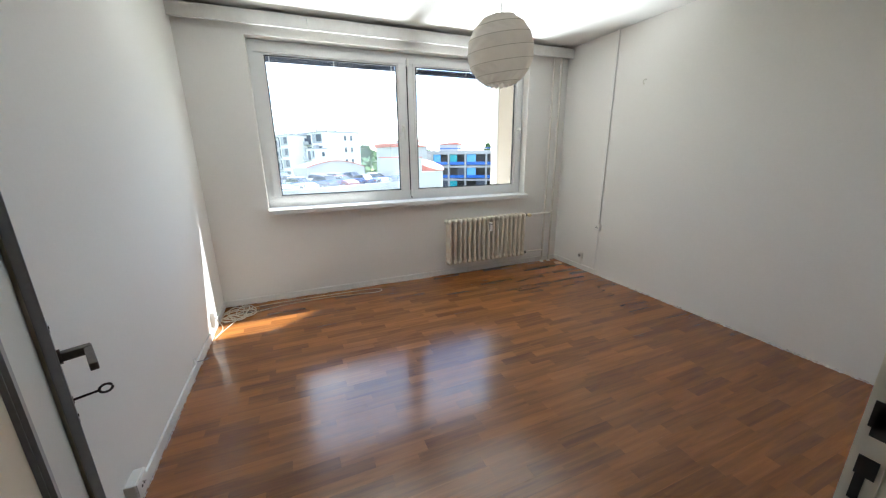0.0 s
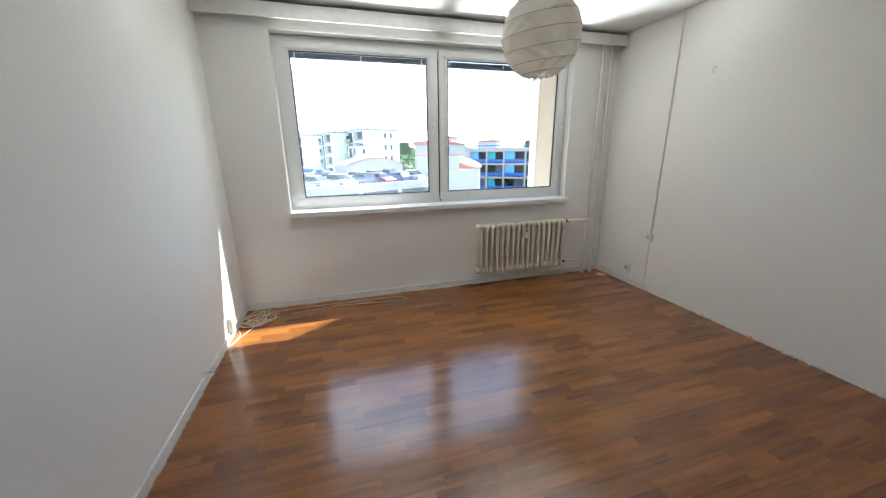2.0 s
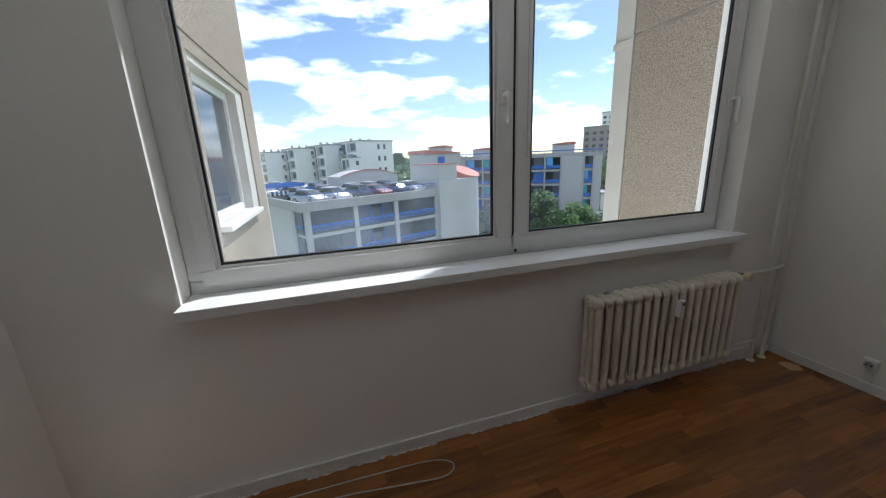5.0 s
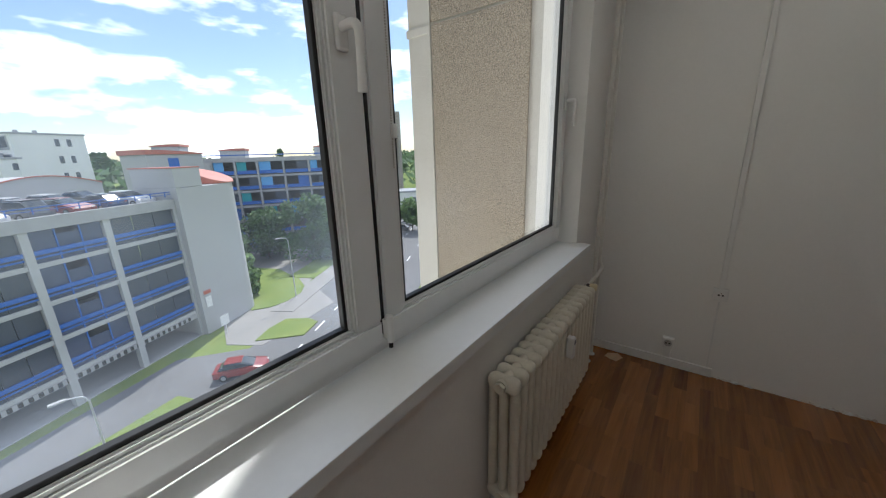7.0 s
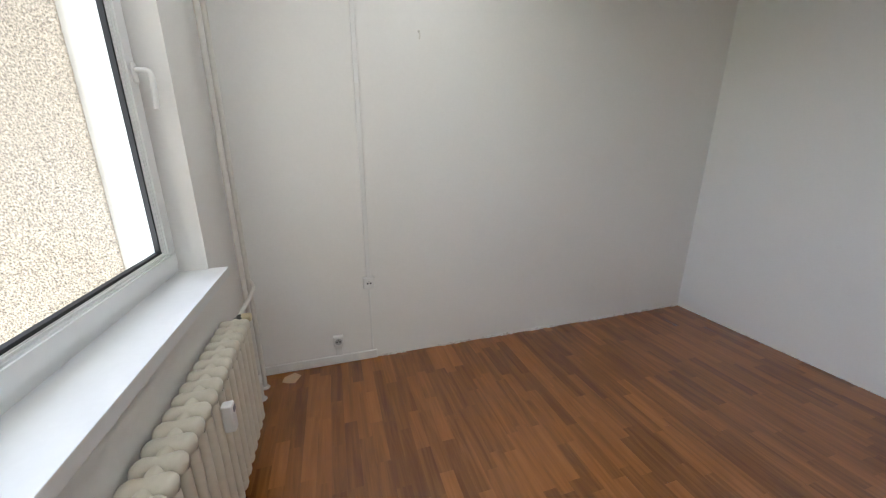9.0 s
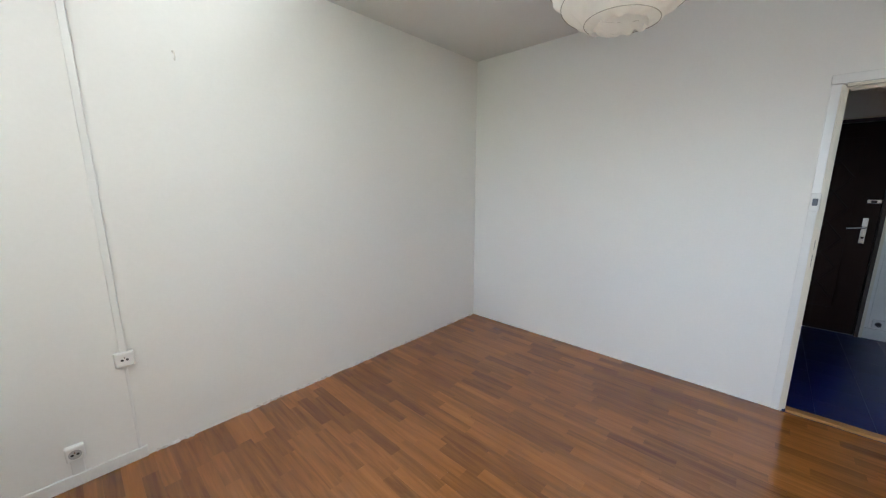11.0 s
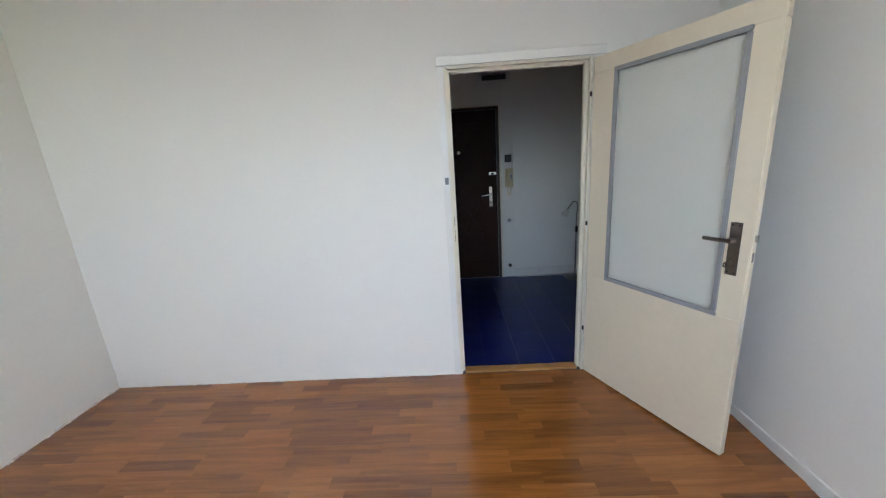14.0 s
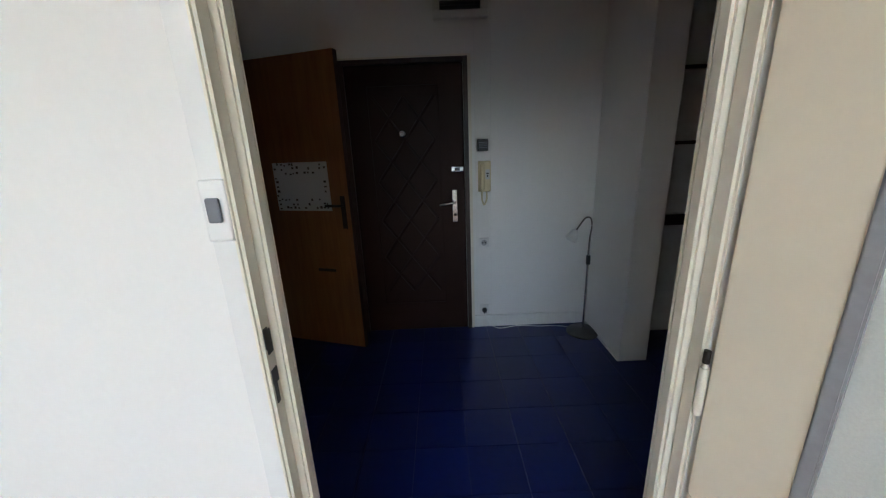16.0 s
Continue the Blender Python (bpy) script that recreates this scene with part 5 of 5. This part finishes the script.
part("wall_sign", boxes((GL + 0.5, GL + 1.2, -0.93, -0.90, 3.0, 4.2)), M_MARK, garage)
part("wall_sign", boxes((GL + 0.4, GL + 1.3, -0.93, -0.90, 4.5, 4.9)), M_RED, garage)
part("board_sign", boxes((GL + 0.2, GL + 1.3, -2.6, -2.55, 1.0, 2.1), (GL + 0.7, GL + 0.78, -2.6, -2.54, 0, 1.0)), M_MARK, garage)


def on_deck(u, v):
    p = GA @ Vector((u, v, ST * 5))
    return p.x, p.y, p.z + 0.005


deck = (("silver", 1.6, 3.0, 14, 1.46, False), ("white", 4.5, 3.2, 10, 1.5, True), ("grey", 7.2, 3.4, 188, 1.6, True), ("red", 9.8, 3.0, 6, 1.42, False), ("dark_blue", 12.4, 3.0, 182, 1.46, False), ("white", 15.0, 3.2, 8, 1.46, False),
        ("silver", 2.6, 8.6, 10, 1.46, False), ("white", 9.5, 8.4, 8, 1.46, False), ("black", 15.0, 9.0, 4, 1.46, False), ("white", 0.8, 15.2, 12, 1.46, False), ("dark_blue", 4.6, 16.0, 12, 1.75, True), ("blue", 8.0, 16.6, 6, 1.46, False), ("grey", 0.2, 22.0, 4, 1.46, False), ("blue", 2.9, 22.4, 184, 1.46, False), ("white", 12.2, 8.3, 5, 1.46, True), ("silver", 6.0, 8.8, 8, 1.46, False), ("white", 5.6, 22.6, 6, 1.46, False), ("silver", 8.3, 22.8, 2, 1.46, False), ("grey", 1.2, 28.0, 10, 1.46, False), ("white", 6.0, 28.5, 8, 1.46, True))
for c, u, v, turn, tall, est in deck:
    car(c, *on_deck(u, v), 24 + turn - 90, tall, est)
pav = thing("roof_pavilion", "low white pavilion with a curved red-edged roof on the garage deck", "pavilion", at=pose(*on_deck(13.2, 19.5), 0, 0, 24))
arc = [(x, 1.3 + 1.5 * math.sin(math.pi * (0.12 + 0.80 * x / 11.0))) for x in [11.0 * k / 14 for k in range(15)]]
for name, lift, y0, y1, mat, z_lo in (("wall", 0.0, 0.0, 5.0, M_CONCL, None), ("roof_edge", 0.13, -0.15, 0.05, M_RED, 0.0)):
    bm = bmesh.new()
    rows_ = []
    for y in (y0, y1):
        rows_.append(([bm.verts.new((x, y, z + lift)) for x, z in arc], [bm.verts.new((x, y, 0.0 if z_lo is None else z + 0.002)) for x, z in arc]))
    (a_hi, a_lo), (b_hi, b_lo) = rows_
    for k in range(14):
        for q in ((a_hi[k], a_hi[k + 1], a_lo[k + 1], a_lo[k]), (b_hi[k], b_hi[k + 1], b_lo[k + 1], b_lo[k]), (a_hi[k], a_hi[k + 1], b_hi[k + 1], b_hi[k]), (a_lo[k], a_lo[k + 1], b_lo[k + 1], b_lo[k])):
            bm.faces.new(q)
    for k in (0, 14):
        bm.faces.new((a_hi[k], b_hi[k], b_lo[k], a_lo[k]))
    bmesh.ops.recalc_face_normals(bm, faces=bm.faces[:])
    part(name, bm, mat, pav)
ramp = thing("ramp_house", "concrete ramp housing with a striped beam on the deck", "ramp housing", at=pose(*on_deck(-0.2, 12.5), 0, 0, 24))
part("beam", boxes((-0.2, 4.0, -3.0, -2.7, 0.6, 1.1), bevel=0.02), M_MARK, ramp)
for q in range(8):
    part("stripe", boxes((-0.1 + q * 0.5, 0.15 + q * 0.5, -3.02, -2.69, 0.58, 1.12)), M_BLACK, ramp)
part("box_wall", boxes((-0.2, 4.0, -2.6, 0.8, 0, 0.9)), M_CONC, ramp)
part("rail", boxes((-0.2, 4.0, -2.65, -2.6, 1.5, 1.9), (-0.2, 4.0, 0.8, 0.85, 1.3, 1.9)), M_BLUEP, ramp)

# ---- second garage, blue, beyond the trees ----
G2 = pose(22.5, 86.5, GZ, 0, 0, -33.5)
gar2 = thing("parking_garage", "long concrete parking garage with blue and teal rails behind the trees", "parking garage", at=G2)
g2 = random.Random(5)
S2, L2 = 3.05, 40.0
# dark filling block in place of the shaded storeys
part("body", boxes((0.1, L2 - 0.1, 5.0, 20, 0, S2 * 6)), M_INSIDE_SHADE, gar2)
for k in range(7):
    part("slab", boxes((0, L2, 0, 5.0 if k < 6 else 20, S2 * k - 0.35 if k else 0, S2 * k + (0.10 if k < 6 else 0.5)), bevel=0.03), M_CONC, gar2)
xs = [0, 4.6, 9.2, 10.6, 14.6, 18.6, 23.5, 28.4, 31.8, 36.4, 38.4, L2]
for i, (a, b) in enumerate(zip(xs, xs[1:])):
    part("column", boxes((a - 0.20, a + 0.20, -0.2, 0.6, 0, S2 * 6), bevel=0.03), M_CONC, gar2)
    if b - a < 2.0 or i == 8:
        part("wall_panel", boxes((a, b, -0.1, 0.2, 0, S2 * 6 - 0.3), bevel=0.02), M_CONCL, gar2)
        continue
    for k in range(6):
        z = S2 * k + 0.15
        part("blue_rail", boxes((a + 0.25, b - 0.25, -0.12, 0.0, z + 0.16, z + 0.86), bevel=0.02), M_BLUEP, gar2)
        pick = g2.random()
        if pick < 0.45:
            part("glass_panel", boxes((a + 0.3, (a + b) / 2, 0.3, 0.36, z + 0.2, z + S2 - 0.5)), M_TEAL if pick < 0.16 else M_SKYP, gar2)
        if pick > 0.3:
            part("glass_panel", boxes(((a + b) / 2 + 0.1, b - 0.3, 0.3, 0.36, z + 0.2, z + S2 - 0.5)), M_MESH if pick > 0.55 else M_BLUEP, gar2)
part("parapet_rail", boxes((0, L2, 0.1, 0.2, S2 * 6 + 0.9, S2 * 6 + 1.1)), M_BLUEP, gar2)
for u, zt in ((1.0, 21.2), (12.0, 20.2), (30.0, 20.6)):
    part("stair_head", boxes((u, u + 4.5, 2.0, 7.5, S2 * 6, zt), bevel=0.05), M_CONCL, gar2)
    bm = bmesh.new()
    for k in range(7):
        x0, x1 = u - 0.2 + k * 0.7, u - 0.2 + (k + 1) * 0.7
        h0, h1 = 0.45 * math.sin(math.pi * (0.1 + 0.5 * k / 7)), 0.45 * math.sin(math.pi * (0.1 + 0.5 * (k + 1) / 7))
        vs = [bm.verts.new(p) for p in ((x0, 1.8, zt + h0), (x1, 1.8, zt + h1), (x1, 7.7, zt + h1), (x0, 7.7, zt + h0), (x0, 1.8, zt), (x1, 1.8, zt), (x1, 7.7, zt), (x0, 7.7, zt))]
        for q in ((0, 1, 2, 3), (0, 1, 5, 4), (3, 2, 6, 7), (0, 3, 7, 4), (1, 2, 6, 5)):
            bm.faces.new([vs[j] for j in q])
    part("curved_roof", bm, M_RED, gar2, "red curved roof")
# stair block with a red roof between the garages
st2 = thing("stair_building", "pale stair building with a curved red roof", "building", at=pose(19.5, 73, GZ, 0, 0, 10))
part("wall", boxes((0, 8.5, 0, 8, 0, 19.6), bevel=0.05), M_CONCL, st2)
bm = bmesh.new()
for k in range(8):
    x0, x1 = -0.2 + k * 1.11, -0.2 + (k + 1) * 1.11
    h0, h1 = 0.6 * (1 - (k / 8) ** 1.6), 0.6 * (1 - ((k + 1) / 8) ** 1.6)
    vs = [bm.verts.new(p) for p in ((x0, -0.2, 19.75 + h0), (x1, -0.2, 19.75 + h1), (x1, 8.2, 19.75 + h1), (x0, 8.2, 19.75 + h0), (x0, -0.2, 19.6), (x1, -0.2, 19.6), (x1, 8.2, 19.6), (x0, 8.2, 19.6))]
    for q in ((0, 1, 2, 3), (0, 1, 5, 4), (3, 2, 6, 7), (0, 3, 7, 4), (1, 2, 6, 5)):
        bm.faces.new([vs[j] for j in q])
part("roof", bm, M_RED, st2, "red curved roof")
part("window", boxes((3.0, 4.6, -0.05, 0.1, 17.0, 19.0), bevel=0.02), M_BLUEP, st2)


# ---- white apartment houses behind the garage ----
def apartment(x, y, wide, deep, tall, turn, storeys, label):
    ob = thing("apartment_building", label, "apartment building", group="white apartment houses", at=pose(x, y, GZ, 0, 0, turn))
    part("wall", boxes((0, wide, 0, deep, 0, tall), bevel=0.05), M_WHITEB, ob)
    part("roof", boxes((-0.15, wide + 0.15, -0.15, deep + 0.15, tall, tall + 0.35)), M_GREYB, ob)
    for q in range(3):
        part("chimney", boxes((1 + q * wide / 4, 1.5 + q * wide / 4, deep * 0.4, deep * 0.4 + 0.6, tall + 0.35, tall + 1.2)), M_GREYB, ob)
    step = tall / storeys
    for k in range(storeys):
        z = k * step
        part("loggia", boxes((-0.06, 0.02, 0.8, deep * 0.48, z + 0.5, z + step - 0.3)), M_GREYB, ob, "recessed grey loggia")
        bal = part("balcony", boxes((-1.3, 0, deep * 0.50, deep * 0.95, z, z + 0.2), (-1.35, -1.25, deep * 0.50, deep * 0.95, z + 0.2, z + 1.1)), M_GREYB, ob)
        part("balcony_door", boxes((-0.05, 0.02, deep * 0.55, deep * 0.85, z + 0.25, z + step - 0.5)), M_WINDARK, bal)
        part("window", boxes((-0.08, -0.05, 1.2, deep * 0.30, z + 1.0, z + step - 0.5)), M_WINDARK, ob)
        if k >= storeys - 4:
            for u in (wide * 0.55, wide * 0.72):
                part("window", boxes((u, u + 0.8, -0.04, 0.02, z + 1.2, z + step - 0.8)), M_WINDARK, ob)
    return ob


AL = "white rendered apartment house with grey loggias and balconies"
apartment(-18.0, 128, 9.0, 12, 22.6, 24, 7, AL)
apartment(-9.0, 124, 9.5, 12, 23.4, 24, 7, AL)
apartment(0.0, 120, 9.0, 12, 24.0, 24, 7, AL)
apartment(9.5, 113, 12.5, 14, 24.6, 24, 7, "white rendered apartment house with a blank end wall")
apartment(7.0, 112.0, 3.4, 6, 19.8, 24, 6, "narrow white annex of an apartment house")

# ---- far towers on the street side ----
tw = thing("stair_tower", "tall ribbed grey concrete stair tower", "tower", at=pose(113.5, 112.5, GZ, 0, 0, -40))
part("shaft", boxes((-4.4, 4.4, -4.4, 4.4, 0, 35.5), bevel=0.1), M_TOWER, tw)
for k in range(1, 18):
    part("rib", boxes((-4.55, 4.55, -4.55, 4.55, k * 2.0, k * 2.0 + 0.25)), M_TOWER, tw)
for x, y, wx, tall, mat, lab in ((119, 150, 22, 30.5, M_TOWER, "brown panel apartment block in the distance"), (162, 188, 18, 42, M_WHITEB, "pale panel apartment block in the distance")):
    ob = thing("apartment_block", lab, "apartment building", at=pose(x, y, GZ, 0, 0, -42))
    part("wall", boxes((0, wx, 0, 12, 0, tall), bevel=0.05), mat, ob)
    part("roof", boxes((-0.2, wx + 0.2, -0.2, 12.2, tall, tall + 0.5)), M_GREYB, ob)
    for k in range(int(tall / 2.9)):
        for q in range(int(wx / 3.2)):
            part("window", boxes((0.8 + q * 3.2, 2.4 + q * 3.2, -0.06, 0.05, 0.9 + k * 2.9, 2.3 + k * 2.9)), M_WINDARK, ob)
low = thing("low_building", "low flat white building across the street", "building", at=pose(86, 98, GZ, 0, 0, -40))
part("wall", boxes((0, 26, 0, 10, 0, 5.2), bevel=0.05), M_WHITEB, low)
part("roof", boxes((-0.3, 26.3, -0.3, 10.3, 5.2, 5.8)), M_GREYB, low)
for u in (2, 5.5, 9, 15, 19, 23):
    part("window", boxes((u, u + 2.2, -0.06, 0.05, 2.0, 3.4)), M_WINDARK, low)
part("door", boxes((12.4, 13.6, -0.06, 0.05, 0, 2.6)), M_WINDARK, low)

# ---- cars on the street ----
car("red", 12.6, 33.9, GZ + 0.04, -36, 1.44)
for c, s, turn, est in (("silver", 54.0, 118, False), ("white", 57.0, 118, True), ("black", 60.0, 118, False), ("white", 66.5, 118, False), ("white", 73.0, 118, True), ("black", 77.0, 118, True), ("grey", 88, 118, False), ("silver", 94, 118, False)):
    x, y = street(s, 22.9)
    car(c, x, y, GZ + 0.036, turn - 3, 1.46, est)
x, y = street(46.5, 17.8)
car("silver", x, y, GZ + 0.036, 29.5, 1.46, True)
for s, n_ in ((104, 36), (110, 37)):
    x, y = street(s, n_)
    car("grey", x, y, GZ + 0.005, 10)


# ---- trees and lamps ----
def tree(x, y, tall, spread, seed, leaf=M_LEAF, label="leafy green broadleaf tree", leaves=1500, low_crown=0.25, size=0.30):
    r = random.Random(seed)
    ob = thing("tree", label, "tree", at=(x, y, GZ + 0.02))
    bm = bmesh.new()
    rod(bm, (0, 0, 0), (0.1, 0.05, tall * 0.45), 0.16 * tall / 8, 0.09 * tall / 8, 9)
    clumps = []
    for k in range(9):
        a, e = r.uniform(0, 6.28), r.uniform(0.5, 1.0)
        tip = Vector((math.cos(a) * spread * 0.6 * e, math.sin(a) * spread * 0.6 * e, tall * r.uniform(low_crown + 0.12, 0.9)))
        rod(bm, (0.05, 0.02, tall * r.uniform(0.2, 0.42)), tip, 0.06 * tall / 8, 0.015, 6)
        clumps.append((tip, spread * r.uniform(0.30, 0.52)))
    for k in range(12):
        a, q = r.uniform(0, 6.28), r.uniform(0.15, 0.85)
        h = r.uniform(low_crown, 0.93)
        wide = math.sin(math.pi * min(1, max(0.08, (h - low_crown + 0.12) / (1.12 - low_crown)))) ** 0.6
        clumps.append((Vector((math.cos(a) * spread * q * wide, math.sin(a) * spread * q * wide, tall * h)), spread * r.uniform(0.22, 0.45)))
    part("trunk", bm, M_BARK, ob)
    verts, faces = [], []
    for k in range(leaves):
        c, rad_ = r.choice(clumps)
        d = Vector((r.gauss(0, 1), r.gauss(0, 1), r.gauss(0, 0.8))).normalized() * rad_ * r.uniform(0.55, 1.08)
        p = c + d
        u = Vector((r.gauss(0, 1), r.gauss(0, 1), r.gauss(0, 1))).normalized()
        w = u.orthogonal().normalized()
        s = size * r.uniform(0.6, 1.3)
        i = len(verts)
        verts += [p - u * s, p + w * s * 0.6, p + u * s, p - w * s * 0.6]
        faces.append((i, i + 1, i + 2, i + 3))
    me = bpy.data.meshes.new("crown")
    me.from_pydata(verts, [], faces)
    me.materials.append(leaf)
    o = new("crown", me)
    o.parent = ob
    tagged(o, kind="stuff")
    return ob


for i, (x, y, t, s, lf) in enumerate(((38.0, 59.5, 11.5, 5.4, M_LEAF), (33.6, 68.5, 9.5, 5.0, M_LEAF), (27.0, 69.0, 7.5, 4.0, M_LEAF), (41.0, 60.5, 8.0, 3.5, M_LEAF), (21.9, 52.5, 5.6, 2.2, M_LEAF2), (23.5, 66.0, 6.5, 3.0, M_LEAF), (47.0, 58.5, 9.0, 3.6, M_LEAF2), (43.0, 56.0, 7.0, 2.8, M_LEAF2), (40.0, 56.5, 4.5, 2.4, M_LEAF), (66, 60, 8.0, 3.5, M_LEAF2), (100, 118, 16, 7, M_LEAF2), (92, 112, 14, 6, M_LEAF2), (107, 130, 18, 7, M_LEAF2), (50.5, 66, 5, 2.6, M_LEAF))):
    tree(x, y, t, s, 40 + i, lf, leaves=7500 if i < 9 else 2200, low_crown=0.12 if i in (0, 1, 2, 4, 5, 8) else 0.25, size=0.33 if i < 9 else 0.5)
fw = random.Random(77)
verts, faces = [], []
for k in range(9000):
    az = radians(fw.uniform(-14, 50))
    d = fw.uniform(170, 420)
    base = 4.0 * math.sin(az * 9) + 3 * math.sin(az * 23 + 1)
    top_z = 16.5 + (d - 170) * 0.020 + base * 0.35
    x, y, z = d * math.sin(az), d * math.cos(az), GZ + fw.uniform(2, 1) + (top_z - 2) * fw.random() ** 0.5
    u = Vector((fw.gauss(0, 1), fw.gauss(0, 1), fw.gauss(0, 1))).normalized()
    w = u.orthogonal().normalized()
    s = fw.uniform(1.2, 2.6)
    i, p = len(verts), Vector((x, y, z))
    verts += [p - u * s, p + w * s * 0.7, p + u * s, p - w * s * 0.7]
    faces.append((i, i + 1, i + 2, i + 3))
for k in range(14):
    az, d = radians(fw.choice((10.2, 11.0, 18.5, 24.0, 29.5, 35.0)) + fw.uniform(-0.3, 0.3)), 190
    for q in range(60):
        x, y, z = d * math.sin(az) + fw.gauss(0, 0.7), d * math.cos(az) + fw.gauss(0, 0.7), GZ + 14 + q * 0.13 + fw.random()
        s, i, p = 0.6, len(verts), Vector((x, y, z))
        verts += [p + Vector((-s, 0, 0)), p + Vector((0, 0, s)), p + Vector((s, 0, 0)), p + Vector((0, s, -s))]
        faces.append((i, i + 1, i + 2, i + 3))
me = bpy.data.meshes.new("far_woods")
me.from_pydata(verts, [], faces)
me.materials.append(M_LEAF)
tagged(new("far_woods", me), "distant belt of dark green woods", "woods", kind="stuff")
for x, y, tall in ((25.3, 46.0, 8.0), (43.5, 49.0, 8.5), (3.0, 29.5, 5.5), (36.0, 72.0, 4.0)):
    ob = thing("street_lamp", "slim grey street lamp", "street lamp", at=(x, y, GZ + 0.03))
    part("pole", rod(bmesh.new(), (0, 0, 0), (0, 0, tall), 0.08, 0.05, 10), M_CLIP, ob)
    part("arm", tube(spline([(0, 0, tall - 0.1), (-0.2, 0.05, tall + 0.3), (-0.9, 0.2, tall + 0.45)], 5), 0.04), M_CLIP, ob)
    part("lamp_head", boxes((-1.5, -0.8, 0.1, 0.35, tall + 0.38, tall + 0.50), bevel=0.03), M_CONCL, ob)

# ---- floor pieces ----
frng = random.Random(21)
SWID = 0.0663
lengths = (0.26, 0.33, 0.40, 0.47)


def strip_bm(length, width):
    bm = bmesh.new()
    c = 0.00012
    lo = [bm.verts.new((x, y, -0.007)) for x, y in ((0, 0), (length, 0), (length, width), (0, width))]
    mid = [bm.verts.new((x, y, -c)) for x, y in ((0, 0), (length, 0), (length, width), (0, width))]
    top = [bm.verts.new((x, y, 0.0)) for x, y in ((c, c), (length - c, c), (length - c, width - c), (c, width - c))]
    bm.faces.new(top)
    for a, b in ((lo, mid), (mid, top)):
        for k in range(4):
            bm.faces.new((a[k], a[(k + 1) % 4], b[(k + 1) % 4], b[k]))
    return bm


strip_mesh = {n: mesh_of("floor_strip", strip_bm(n - 0.0001, SWID - 0.0001), M_FLOOR) for n in lengths}
rest, made = bmesh.new(), 0
y = 0.0
while y < D - 0.002:
    wd = min(SWID, D - y)
    x = -frng.uniform(0.02, 0.40)
    while x < W:
        n = frng.choice(lengths)
        x1 = x + n
        if x >= 0.0 and x1 <= W and wd > SWID - 1e-6 and made < 300 and 0.25 < y < 3.0 and 0.3 < x:
            o = new("floor_strip", strip_mesh[n])
            o.parent = floor
            o.location = (x, y, 0)
            made += 1
        else:
            a, b = max(x, 0.0), min(x1, W)
            if b - a > 0.004:
                tmp = [rest.verts.new((q, r, -0.0005)) for q, r in ((a, y), (b - 0.0001, y), (b - 0.0001, y + wd - 0.0001), (a, y + wd - 0.0001))]
                top = [rest.verts.new((q, r, 0.0)) for q, r in ((a + 0.0001, y + 0.0001), (b - 0.0002, y + 0.0001), (b - 0.0002, y + wd - 0.0002), (a + 0.0001, y + wd - 0.0002))]
                rest.faces.new(top)
                for k in range(4):
                    rest.faces.new((tmp[k], tmp[(k + 1) % 4], top[(k + 1) % 4], top[k]))
        x = x1
    y += SWID
tagged(part("floor_strips", rest, M_FLOOR_J, floor), kind="stuff")

TS = 0.25
tile_mesh = mesh_of("floor_tile", boxes((0.001, TS - 0.001, 0.001, TS - 0.001, -0.006, 0.0)), M_BLUE)
ty = -0.058
while ty - TS > HY - TS:
    tx = HX0 - 0.10
    while tx < HX1 + 0.1:
        o = new("floor_tile", tile_mesh)
        o.parent = hfloor
        o.location = (tx, ty - TS, 0.0)
        tx += TS
    ty -= TS
